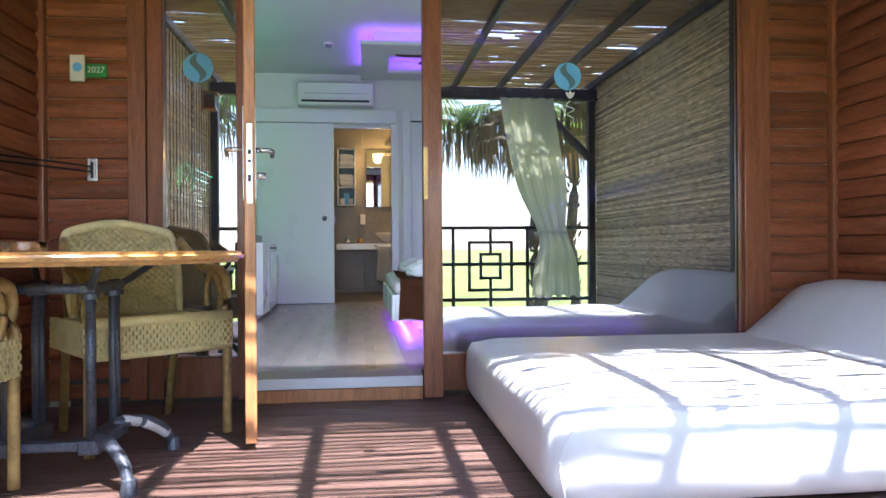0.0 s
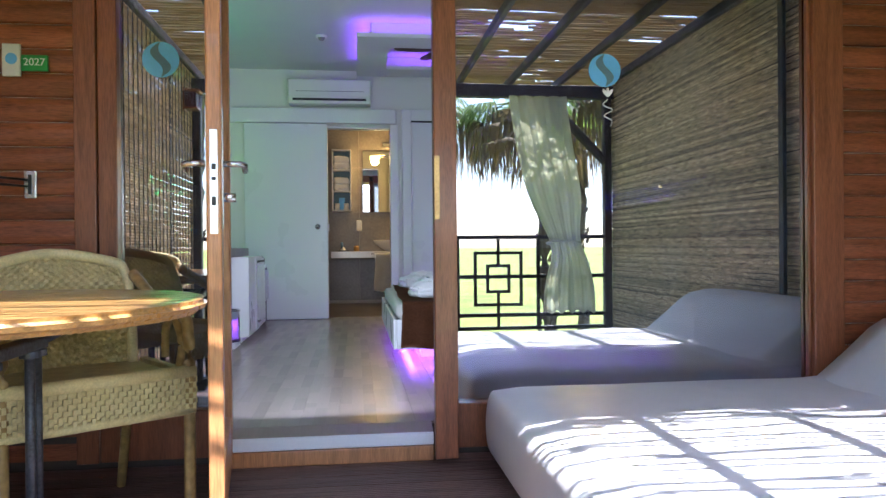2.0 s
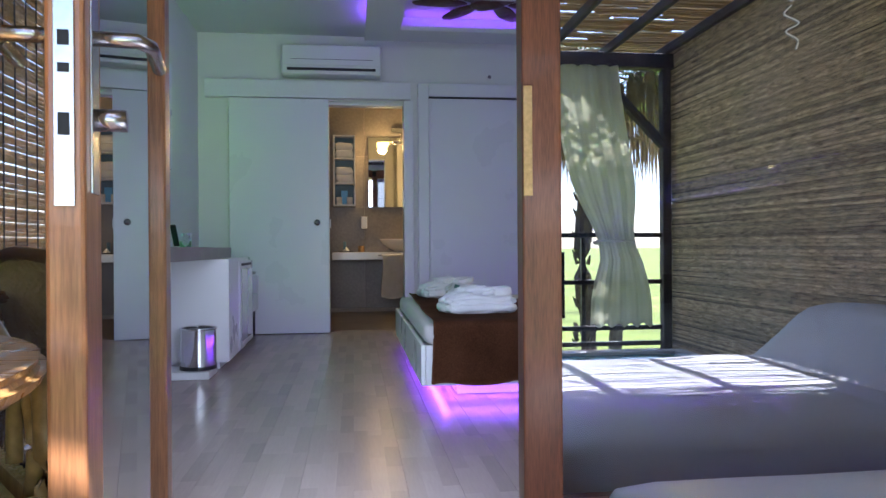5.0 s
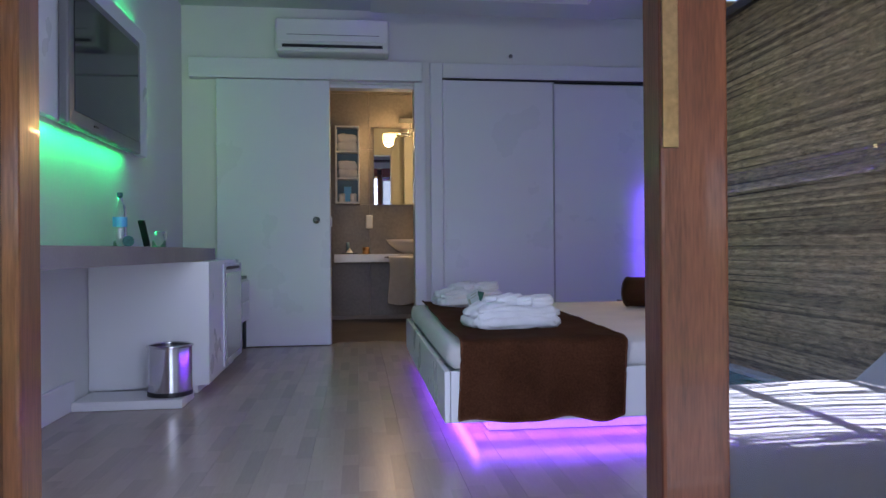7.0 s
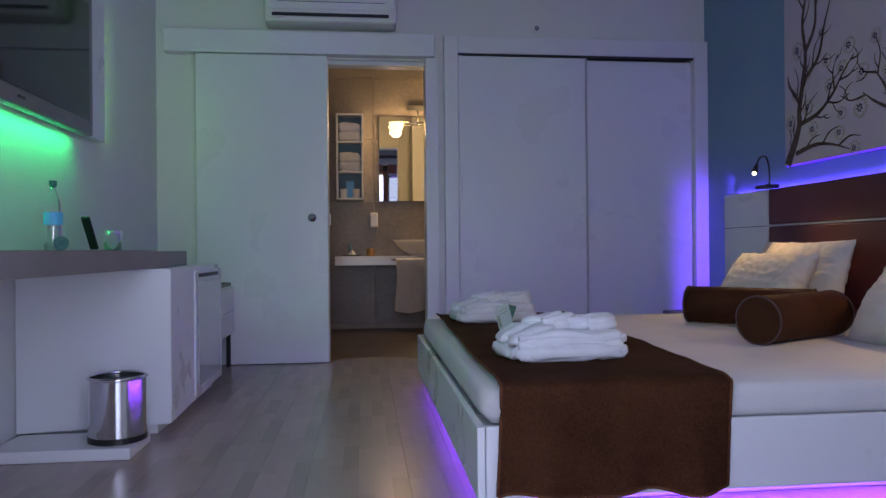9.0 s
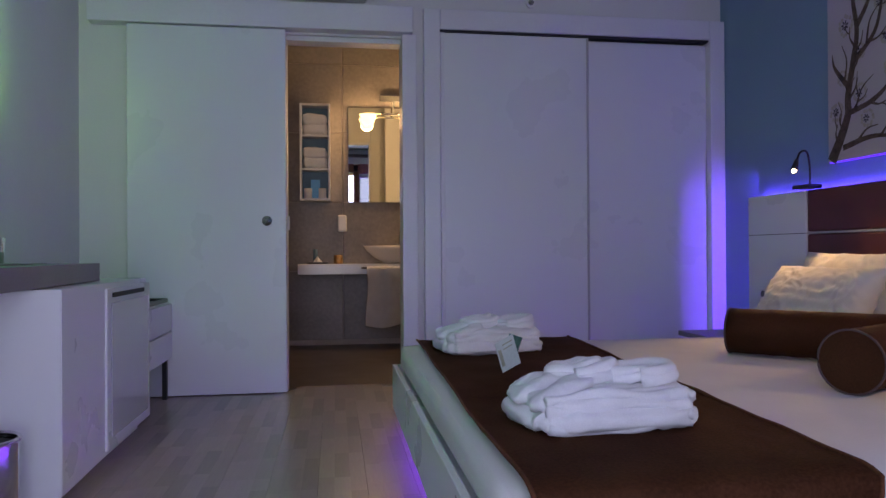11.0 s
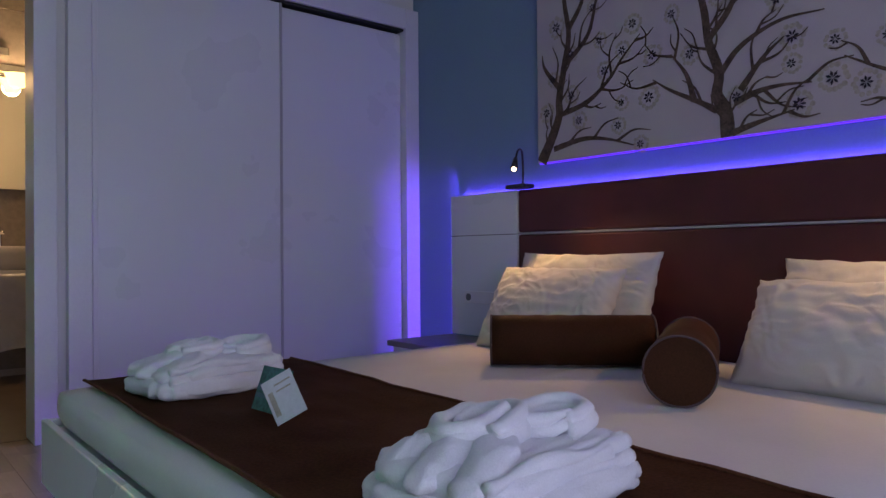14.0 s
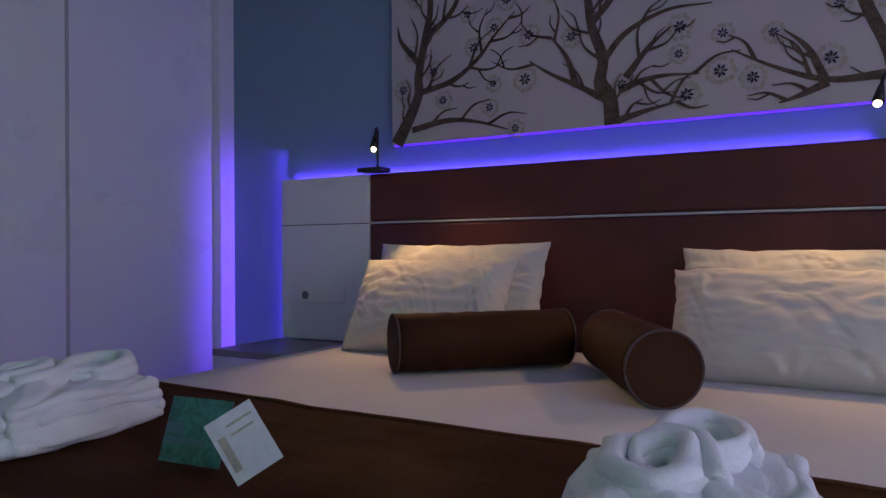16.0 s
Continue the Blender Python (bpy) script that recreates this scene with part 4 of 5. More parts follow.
def sticker(x, z):
    s = thing("window_sticker", (x, FAC + 0.054, z), "round blue film sticker with a grey wave on the glass", "sticker", "window stickers")
    disc(x, z, 0.086, M_BLUE, FAC + 0.0555, "disc", s)
    wv = bmesh.new()
    n = 20
    rows = []
    for i in range(n + 1):
        t = i / n * 2 - 1
        zz = z + t * 0.083
        c = x - 0.028 * math.sin(t * 3.0)
        w = 0.024 * (1 - t * t) + 0.002
        rows.append((wv.verts.new((c - w, FAC + 0.0525, zz)), wv.verts.new((c + w, FAC + 0.0525, zz))))
    for a, b in zip(rows, rows[1:]):
        wv.faces.new((a[0], a[1], b[1], b[0]))
    part("wave", wv, M_BLUEDARK, s)
    return s


sticker(1.285, 1.98)
sticker(-0.935, 1.985)
sq = thing("flower_sticker", (1.30, FAC + 0.054, 1.78), "thin white flower and ribbon film sticker on the glass", "sticker")
part("ribbon", tube(smoothed([(1.30, FAC + 0.053, 1.83), (1.275, FAC + 0.053, 1.80), (1.325, FAC + 0.053, 1.775), (1.28, FAC + 0.053, 1.745), (1.32, FAC + 0.053, 1.72), (1.315, FAC + 0.053, 1.69)], 6), 0.0025, n=5), M_WHITEP, sq)
for a in (-35, 0, 35):
    part("petal", blob(pose(1.30, FAC + 0.053, 1.845, 0, a, 0) @ pose(0, 0, 0.022), 0.009, 0.001, 0.024, 1, 1, 10), M_WHITEP, sq)

num = thing("room_number_sign", (-1.52, FAC, 1.95), "white plate with blue swirl beside a green room number", "sign")
part("logo_plate", box(-1.62, -1.54, FAC - 0.022, FAC - 0.005, 1.875, 2.025, bevel=0.004), M_WHITEP, num)
disc(-1.578, 1.955, 0.026, M_BLUE, FAC - 0.0225, "swirl", num)
part("number_plate", box(-1.538, -1.42, FAC - 0.022, FAC - 0.006, 1.90, 1.975, bevel=0.004), M_SIGN, num)
lettering("digits", "2027", (-1.478, FAC - 0.0235, 1.94), 0.048, M_WHITEP, num, (90, 0, 0))
wl = thing("door_stay_plate", (-1.50, FAC, 1.37), "small worn steel wall bracket with thin dark rod", "bracket")
part("plate", box(-1.53, -1.475, FAC - 0.02, FAC - 0.004, 1.31, 1.44, bevel=0.003), M_METAL, wl)
part("slot", box(-1.51, -1.495, FAC - 0.024, FAC - 0.019, 1.33, 1.42), M_SLOT, wl)
part("stay_rod", rod((-1.51, FAC - 0.03, 1.395), (-1.79, FAC - 0.50, 1.40), 0.006, n=8), M_BLACK, wl)
part("stay_rod", rod((-1.51, FAC - 0.03, 1.365), (-1.79, FAC - 0.50, 1.37), 0.006, n=8), M_BLACK, wl)

# ---- room: bed ----
bed = thing("bed", (1.45, 7.3, FLOOR), "white platform bed with white mattress and violet light beneath", "bed")
plat = bmesh.new()
add_box(plat, 0.265, 0.29, 6.08, 8.52, 0.302, 0.525, bevel=0.004)
part("side_board", plat, M_LAC, bed)
part("foot_board", box(0.292, 2.64, 6.08, 6.105, 0.302, 0.525, bevel=0.004), M_LAC, bed)
part("side_board", box(0.292, 2.64, 8.495, 8.52, 0.302, 0.525, bevel=0.004), M_LAC, bed)
part("platform", box(0.292, 2.64, 6.107, 8.493, 0.31, 0.50), M_LAC, bed)
part("plinth", box(0.50, 2.60, 6.33, 8.28, FLOOR + 0.001, 0.308, bevel=0.004), M_LAC, bed)
puff(0.30, 2.645, 6.115, 8.488, 0.502, 0.645, 0.055, "mattress", bed, M_SHEET, 0.012)


def runner(u, v):
    """Brown throw over the foot of the bed, hanging down in front."""
    s = u * 2.72
    drop = 0.33
    wob = 0.010 * noise.noise(Vector((v * 5, u * 8, 2))) + 0.004 * noise.noise(Vector((v * 16, u * 22, 5)))
    x = 0.325 + 0.06 * u + (0.735 + 0.075 * u) * v + 0.012 * noise.noise(Vector((u * 4, 0, v * 2)))
    if s < drop:
        d = (drop - s) / drop
        return (x, 6.068 - 0.018 * d + 0.022 * d * math.sin(v * 19 + 1) + wob, 0.645 - drop * d + 0.012 * math.sin(v * 13) * d)
    e = min(1.0, (s - drop) / 0.07)
    return (x, 6.068 + (s - drop) * 0.99, 0.645 + 0.014 * math.sin(e * math.pi / 2) + wob * 0.6)


rn = thing("bed_runner", (0.75, 7.2, 0.65), "dark brown velour throw across the foot of the bed", "bed runner")
part("cloth", sheet(runner, 130, 48, -0.008), M_RUNNER, rn, smooth=True)
for v_ in (0.0, 1.0):
    part("hem", tube([Vector(runner(k / 90, v_)) + Vector((0, 0, 0.002)) for k in range(91)], 0.0055, n=6), M_RUNNER, rn, smooth=True)
part("hem", tube([Vector(runner(0.0, k / 30)) for k in range(31)], 0.0055, n=6), M_RUNNER, rn, smooth=True)

hbd = thing("headboard", (2.7, 7.6, FLOOR), "dark red leather headboard with a white end panel", "headboard")
part("upper_panel", box(2.65, 2.735, 6.16, 8.50, 1.218, 1.457, bevel=0.012), M_LEATHER, hbd)
part("lower_panel", box(2.65, 2.735, 6.16, 8.50, 0.50, 1.205, bevel=0.012), M_LEATHER, hbd)
part("seam_strip", box(2.648, 2.735, 6.16, 8.50, 1.2065, 1.2165), M_ALU, hbd, "thin steel seam strip")
part("end_panel", box(2.645, 2.735, 8.503, 9.08, 0.605, 1.457, bevel=0.004), M_LAC, hbd)
part("end_panel_seam", box(2.6435, 2.6455, 8.505, 9.078, 1.208, 1.212), M_SLOT, hbd)
soc = part("socket_plate", box(2.638, 2.6445, 8.66, 8.95, 0.80, 0.875, bevel=0.003), M_WHITEP, hbd, "white row of wall sockets")
part("socket", rod((2.6375, 8.91, 0.838), (2.634, 8.91, 0.838), 0.022, n=20), M_TVGREY, soc)
part("led_line", box(2.738, 2.745, 6.2, 9.07, 1.43, 1.436), M_LED, hbd)

ns = thing("nightstand", (2.4, 8.82, FLOOR), "low grey nightstand beside the bed", "nightstand")
part("top", box(2.15, 2.64, 8.56, 9.08, 0.57, 0.602, bevel=0.004), M_DESK, ns)
part("body", box(2.18, 2.64, 8.58, 9.06, FLOOR + 0.002, 0.568, bevel=0.004), M_LAC, ns)


def pillow(at, turn, size, seed, label):
    """A stuffed cotton case: pointed corners, edges drawn in, folds running from the corners."""
    m = pose(*at, *turn)
    ax, ay, az = size
    bm = bmesh.new()
    n = 84
    for side in (1, -1):
        g = []
        for i in range(n + 1):
            row = []
            for j in range(n + 1):
                u, v = 2 * i / n - 1, 2 * j / n - 1
                full = max(0.0, (1 - u * u) * (1 - v * v))
                fat = full ** 0.40 * (1 - 0.16 * u)
                q = Vector((u * ax * 9, v * ay * 9, seed))
                warp = Vector((noise.noise(q * 0.55), noise.noise(q * 0.55 + Vector((9, 0, 0))), 0))
                w = q + warp * 1.6
                a = 0.5 + 0.6 * noise.noise(Vector((seed, v * 1.3, u)))
                fold = 1 - abs(noise.noise(Vector(((w.x * math.cos(a) + w.y * math.sin(a)) * 0.55, (w.y * math.cos(a) - w.x * math.sin(a)) * 2.1, seed * 3)))) * 2
                fold += 0.5 * (1 - abs(noise.noise(Vector((w.x * 2.8, w.y * 1.2, seed * 5)))) * 2)
                lift = 0.010 * fold * (0.35 + 0.65 * max(abs(u), abs(v)) ** 2) * min(1.0, full * 5)
                lift += 0.012 * noise.noise(q * 0.5 + Vector((0, 0, side)))
                hem = 0.006 * noise.noise(Vector((u * 6, v * 6, seed + 4)))
                row.append(bm.verts.new(m @ Vector((u * ax * (0.935 + 0.065 * v * v) + hem, v * ay * (0.95 + 0.05 * u * u) + hem, side * (az * fat + lift * min(1.0, full * 12)) + hem))))
            g.append(row)
        for i in range(n):
            for j in range(n):
                c = (g[i][j], g[i + 1][j], g[i + 1][j + 1], g[i][j + 1])
                bm.faces.new(c if side > 0 else c[::-1])
    bmesh.ops.remove_doubles(bm, verts=bm.verts[:], dist=0.0004)
    o = part("pillow", bm, M_PILLOW, smooth=True)
    return tagged(o, label, "pillow", "white bed pillows")


pillow((2.49, 7.93, 0.873), (0, -74, 0), (0.24, 0.43, 0.085), 1.0, "plump white pillow upright against the headboard")
pillow((2.27, 7.94, 0.835), (0, -60, 3), (0.225, 0.36, 0.105), 4.0, "creased white pillow leaning on another pillow")
pillow((2.50, 6.53, 0.86), (0, -75, 0), (0.22, 0.43, 0.085), 7.0, "plump white pillow upright against the headboard")
pillow((2.19, 6.50, 0.815), (0, -60, -3), (0.21, 0.45, 0.12), 11.0, "creased white pillow leaning on another pillow")


def bolster(a, b, r, label):
    a, b = Vector(a), Vector(b)
    t = thing("bolster", (a + b) / 2 - Vector((0, 0, r)), label, "bolster", "brown bolsters on the bed")
    d = (b - a).normalized()
    n = 14
    pts = [a + (b - a) * k / n for k in range(n + 1)]
    part("cover", tube(pts, lambda s: r * (1 - 0.015 * math.sin(s * 40)), n=40), M_BOLSTER, t, smooth=False)
    s = d.cross(Vector((0, 0, 1))).normalized()
    for c in (a, b):
        part("piping", tube([c + r * (math.cos(w) * s + math.sin(w) * Vector((0, 0, 1))) for w in (k * 2 * math.pi / 40 for k in range(41))], 0.004, n=6), M_PIPING, t, "taupe piped edge", True)
    for f in t.children[0].data.polygons:
        f.use_smooth = len(f.vertices) == 4
    return t


bolster((1.74, 7.765, 0.752), (2.19, 7.315, 0.752), 0.100, "dark brown velvet bolster lying across the bed")
bolster((1.605, 6.83, 0.752), (2.15, 7.13, 0.752), 0.104, "dark brown velvet bolster lying at an angle")


def robe(at, turn, k, seed, label):
    """A folded terry bathrobe: two soft layers, broad pleats across the top and the collar rolled into a ring and a loop."""
    m = pose(*at, 0, 0, turn) @ Matrix.Diagonal((k, k, k, 1))
    t = thing("folded_robe", at, label, "bathrobe", "folded bathrobes on the bed")
    for j, (z, sx, sy, h, tw) in enumerate(((0.031, 0.235, 0.165, 0.031, 0), (0.076, 0.222, 0.150, 0.028, 3))):
        part("fold", blob(m @ pose(0.008 * j, 0.010 * j, z, 2 * j, -2 * j, tw), sx, sy, h, 0.34, 0.6, 90, 0.012, 7.0, seed + j * 3, 0, 0.012), M_TOWEL, t, smooth=True)
    for j, (px, py, tw) in enumerate(((-0.13, -0.075, 24), (-0.145, 0.0, 6), (-0.12, 0.08, -14))):
        part("pleat", blob(m @ pose(px, py, 0.094, 0, -14, tw), 0.10, 0.040, 0.026, 0.7, 0.9, 40, 0.010, 12.0, seed + j, 0, 0.006), M_TOWEL, t, smooth=True)
    for j in range(4):
        front = [(-0.20 + 0.05 * i, -0.150 - 0.006 * math.sin(i * 1.3 + j * 2 + seed) + 0.006 * j, 0.016 + 0.026 * j + 0.006 * math.sin(i * 0.9 + j + seed)) for i in range(9)]
        part("layer_edge", tube([m @ Vector(q) for q in smoothed(front, 4)], lambda s: 0.013 + 0.004 * math.sin(s * 12 + j), n=10), M_TOWEL, t, smooth=True)
        side = [(0.205 + 0.008 * math.sin(i * 1.4 + j + seed) - 0.005 * j, -0.13 + 0.037 * i, 0.017 + 0.026 * j + 0.006 * math.sin(i * 1.1 + j * 3)) for i in range(8)]
        part("layer_edge", tube([m @ Vector(q) for q in smoothed(side, 4)], lambda s: 0.014 + 0.004 * math.sin(s * 10 + j), n=10), M_TOWEL, t, smooth=True)
    def soften(bm, amp, freq):
        for v in bm.verts:
            q = m.inverted() @ v.co
            v.co += k * amp * noise.noise_vector(q * freq + Vector((seed, 0, 0)))
        return bm

    def wind(cx, cy, r0, r1, turns, z, rad, long):
        pts = []
        n = int(26 * turns)
        for i in range(n + 1):
            a, f = 2.4 + seed + i * 2 * math.pi / 26, i / n
            r = r0 + (r1 - r0) * f
            pts.append(m @ Vector((cx + r * long * math.cos(a), cy + r * 0.85 * math.sin(a), z + 0.012 * f + 0.010 * math.sin(a + seed))))
        bm = bmesh.new()
        for lift, g in ((0.0, 1.0), (0.021, 0.72)):
            add_tube(bm, [c + Vector((0, 0, lift * k)) for c in pts], lambda s: rad * g * k * (0.45 + 0.55 * math.sin(math.pi * min(1, 0.12 + s * 0.95)) ** 0.5), n=14)
        return soften(bm, 0.011, 16.0)
    part("rolled_collar", wind(-0.04, 0.04, 0.088, 0.030, 1.7, 0.116, 0.027, 1.25), M_TOWEL, t, smooth=True)
    part("collar_loop", wind(0.125, 0.0, 0.076, 0.070, 1.05, 0.112, 0.026, 1.15), M_TOWEL, t, smooth=True)
    return t


robe((0.66, 6.59, 0.660), 4, 0.97, 2.0, "white terry bathrobe folded with a rolled collar")
robe((0.665, 8.0, 0.660), 6, 0.97, 8.0, "white terry bathrobe folded with a rolled collar")


def card(name, m, w, h, mtl, label, bars):
    t = new(name)
    t.matrix_basis = m
    tagged(t, label, "card")
    part("sheet", box(-w / 2, w / 2, -0.001, 0.001, 0, h, m=m), mtl, t)
    for x0, x1, z0, z1, bm_ in bars:
        part("print", box(x0, x1, -0.0022, -0.0012, z0, z1, m=m), bm_, t)
    return t


card("teal_folder", pose(0.632, 7.507, 0.664, -20, 0, -85), 0.15, 0.125, M_TEAL, "teal landscape photo card standing on the throw", [(-0.074, 0.03, 0.035, 0.048, M_BLUEDARK), (-0.074, -0.03, 0.055, 0.075, M_BLUEDARK)])
card("leaflet", pose(0.603, 7.293, 0.690, -18, -30, -44), 0.088, 0.118, M_CARD, "small printed white leaflet leaning on the teal card", [(-0.036, -0.022, 0.02, 0.085, M_PETAL), (-0.012, 0.036, 0.095, 0.099, M_PETAL), (-0.012, 0.03, 0.078, 0.082, M_PETAL)])


def reading_lamp(y, lean):
    t = thing("reading_lamp", (2.62, y, 1.458), "small black gooseneck reading lamp, lit, on the headboard", "lamp", "headboard reading lamps")
    part("base", box(2.57, 2.66, y - 0.07, y + 0.07, 1.459, 1.482, bevel=0.004), M_BLACK, t)
    pts = smoothed([(2.62, y - lean * 0.02, 1.48), (2.62, y - lean * 0.02, 1.58), (2.585, y - lean * 0.045, 1.66), (2.52, y - lean * 0.08, 1.655), (2.485, y - lean * 0.095, 1.60)], 6)
    part("gooseneck", tube(pts, 0.006, n=8), M_BLACK, t, smooth=True)
    part("head", rod((2.49, y - lean * 0.092, 1.612), (2.468, y - lean * 0.102, 1.555), 0.010, 0.020, n=16), M_BLACK, t, smooth=True)
    b = part("bulb", blob(pose(2.465, y - lean * 0.104, 1.549), 0.013, 0.013, 0.013, 1, 1, 14), M_BULB, t, "lit warm bulb", True)
    b.visible_shadow = False


reading_lamp(8.45, 1)
reading_lamp(6.21, -1)

# ---- room: the tree picture ----
pic = thing("tree_picture", (2.74, 7.3, 1.6), "long pale canvas painted with dark flowering trees", "picture")
PX = 2.722
part("canvas", box(PX, EAST - 0.008, 6.05, 8.41, 1.605, 2.98, bevel=0.003), M_CANVAS, pic)
part("led_line", box(PX - 0.001, EAST - 0.012, 6.06, 8.40, 1.598, 1.603), M_LED, pic, "thin violet light along the lower edge")
prng = random.Random(12)


def flat_stroke(bm, pts, w0, w1, lift):
    """A tapered brush stroke on the canvas; pts are (across, height)."""
    P2 = [(8.41 - p.x, p.y) for p in smoothed([(a, b, 0) for a, b in pts], 6)]
    rows = []
    for i, (yy, z) in enumerate(P2):
        a, b = P2[max(0, i - 1)], P2[min(len(P2) - 1, i + 1)]
        d = Vector((b[0] - a[0], b[1] - a[1])).normalized()
        w = (w0 + (w1 - w0) * i / (len(P2) - 1)) * (1 + 0.12 * noise.noise(Vector((yy * 9, z * 9, 0))))
        rows.append([bm.verts.new((PX - lift, yy + s * w * -d.y, z + s * w * d.x)) for s in (-0.5, 0.5)])
    for a, b in zip(rows, rows[1:]):
        bm.faces.new((a[0], a[1], b[1], b[0]))


TIPS = []


def inside(u, v):
    return 0.02 < u < 2.33 and 1.62 < v < 2.96


def twigs(bm, pts, w, lift, depth):
    for i in range(1, len(pts)):
        (a, b), (c, d) = pts[i - 1], pts[i]
        for s in (1, -1) if depth else (prng.choice((1, -1)),):
            if prng.random() < (0.4 if depth else 0.55):
                continue
            k = prng.uniform(0.2, 0.9)
            o = (a + (c - a) * k, b + (d - b) * k)
            ang = math.atan2(d - b, c - a) + s * prng.uniform(0.5, 0.95)
            ln = prng.uniform(0.09, 0.22) * (1 if depth else 0.6)
            q = [o, (o[0] + ln * 0.55 * math.cos(ang), o[1] + ln * 0.55 * math.sin(ang)), (o[0] + ln * math.cos(ang + s * -0.25), o[1] + ln * math.sin(ang + s * -0.25))]
            if inside(*q[1]) and inside(*q[2]):
                flat_stroke(bm, q, w * 0.45, 0.004, lift)
                TIPS.append(q[2])
                if depth:
                    twigs(bm, q, w * 0.6, lift + 0.0004, 0)


tree_a = [[(0.03, 1.607), (0.11, 1.74), (0.16, 1.85), (0.16, 1.94), (0.20, 2.12), (0.23, 2.28), (0.20, 2.5), (0.25, 2.72), (0.22, 2.95)], [(0.16, 1.85), (0.35, 1.89), (0.49, 1.98), (0.58, 2.08), (0.68, 2.17)],
          [(0.12, 1.67), (0.32, 1.70), (0.48, 1.68), (0.64, 1.63)], [(0.16, 2.0), (0.06, 2.12), (0.04, 2.2)], [(0.21, 2.12), (0.36, 2.24), (0.42, 2.42), (0.5, 2.6)], [(0.23, 2.3), (0.33, 2.45), (0.34, 2.7), (0.42, 2.9)]]
tree_b = [[(1.13, 1.607), (1.12, 1.72), (1.08, 1.80), (1.09, 1.90), (1.04, 2.05), (1.02, 2.20), (0.96, 2.45), (1.0, 2.7), (0.95, 2.95)], [(1.08, 1.73), (0.98, 1.79), (0.85, 1.86), (0.75, 1.93)], [(1.16, 1.75), (1.26, 1.78), (1.36, 1.79), (1.49, 1.78)],
          [(1.09, 1.88), (1.19, 1.99), (1.36, 2.06), (1.54, 2.06)], [(1.15, 1.62), (1.27, 1.65), (1.42, 1.68)], [(1.19, 1.80), (1.29, 1.92), (1.38, 1.99)], [(0.97, 1.79), (0.93, 1.92), (0.85, 2.03)], [(1.04, 2.05), (1.16, 2.2), (1.22, 2.45), (1.35, 2.7)], [(1.16, 2.2), (1.36, 2.32), (1.55, 2.4)]]
tree_c = [[(2.30, 1.607), (2.18, 1.70), (2.14, 1.80), (2.06, 2.0), (2.02, 2.2), (1.94, 2.5), (1.98, 2.9)], [(2.16, 1.70), (1.95, 1.70), (1.77, 1.77), (1.61, 1.86)], [(1.94, 1.70), (1.88, 1.83), (1.80, 1.91)], [(1.95, 1.69), (1.85, 1.65), (1.78, 1.63)], [(2.06, 2.02), (1.9, 2.15), (1.84, 2.3), (1.72, 2.45)]]
for tr_ in (tree_a, tree_b, tree_c):
    bm = bmesh.new()
    for i, st in enumerate(tr_):
        flat_stroke(bm, st, 0.07 if i == 0 else 0.034, 0.012 if i == 0 else 0.006, 0.0015 + 0.0003 * i)
        twigs(bm, st, 0.036, 0.004 + 0.0002 * i, 1)
    part("painted_tree", bm, M_BARK, pic)
spots = [(0.64, 2.23), (0.75, 2.05), (0.95, 2.01), (1.41, 1.87), (1.57, 1.78), (1.69, 1.74), (1.96, 1.78), (0.73, 1.85), (0.57, 1.85), (0.55, 1.74), (0.47, 2.03), (0.12, 2.05), (0.3, 1.80), (0.68, 1.63), (1.44, 1.70), (1.75, 1.62), (1.58, 1.93)]
spots += [q for q in TIPS if prng.random() < 0.4]
ok = []
for q in spots:
    if inside(q[0], q[1]) and all((q[0] - o[0]) ** 2 + (q[1] - o[1]) ** 2 > 0.011 for o in ok) and len(ok) < 60:
        ok.append(q)
for i, (u, v) in enumerate(ok):
    yy, r = 8.41 - u, prng.uniform(0.042, 0.062)
    bm = bmesh.new()
    for k in range(14):
        a = k * 2 * math.pi / 14 + prng.random() * 0.2
        rr = r * prng.uniform(0.72, 0.9)
        bmesh.ops.create_circle(bm, cap_ends=True, segments=8, radius=r * 0.2, matrix=Matrix.Translation((PX - 0.0006 - 0.00003 * k, yy + rr * math.cos(a), v + rr * math.sin(a))) @ pose(0, 0, 0, 0, -90, 0))
    part("blossom_ring", bm, M_PETAL, pic)
    bm = bmesh.new()
    for k in range(7):
        a = k * 2 * math.pi / 7 + i
        d = Vector((math.cos(a), math.sin(a))) * r * 0.5
        q = Vector((-d.y, d.x)) * 0.2
        vs = [bm.verts.new((PX - 0.0075 - 0.00005 * k, yy + c.x, v + c.y)) for c in (d * 0.1, d * 0.6 + q, d, d * 0.6 - q)]
        bm.faces.new(vs)
    part("blossom_star", bm, M_STAMEN, pic)

# ---- room: desk wall ----
dk = thing("desk", (-1.35, 6.6, FLOOR), "grey wall desk top with a slightly bowed front", "desk")
dt = bmesh.new()
n = 24
lo, hi = [], []
for z, row in ((0.992, lo), (1.072, hi)):
    for i in range(n + 1):
        yy = 5.3 + (8.236 - 5.3) * i / n
        row.append((dt.verts.new((WEST + 0.003, yy, z)), dt.verts.new((-1.10 + 0.05 * math.sin(math.pi * i / n) ** 2, yy, z))))
for i in range(n):
    dt.faces.new((hi[i][0], hi[i][1], hi[i + 1][1], hi[i + 1][0]))
    dt.faces.new((lo[i][0], lo[i + 1][0], lo[i + 1][1], lo[i][1]))
    dt.faces.new((lo[i][1], lo[i + 1][1], hi[i + 1][1], hi[i][1]))
    dt.faces.new((lo[i][0], hi[i][0], hi[i + 1][0], lo[i + 1][0]))
for i in (0, n):
    dt.faces.new((lo[i][0], lo[i][1], hi[i][1], hi[i][0]))
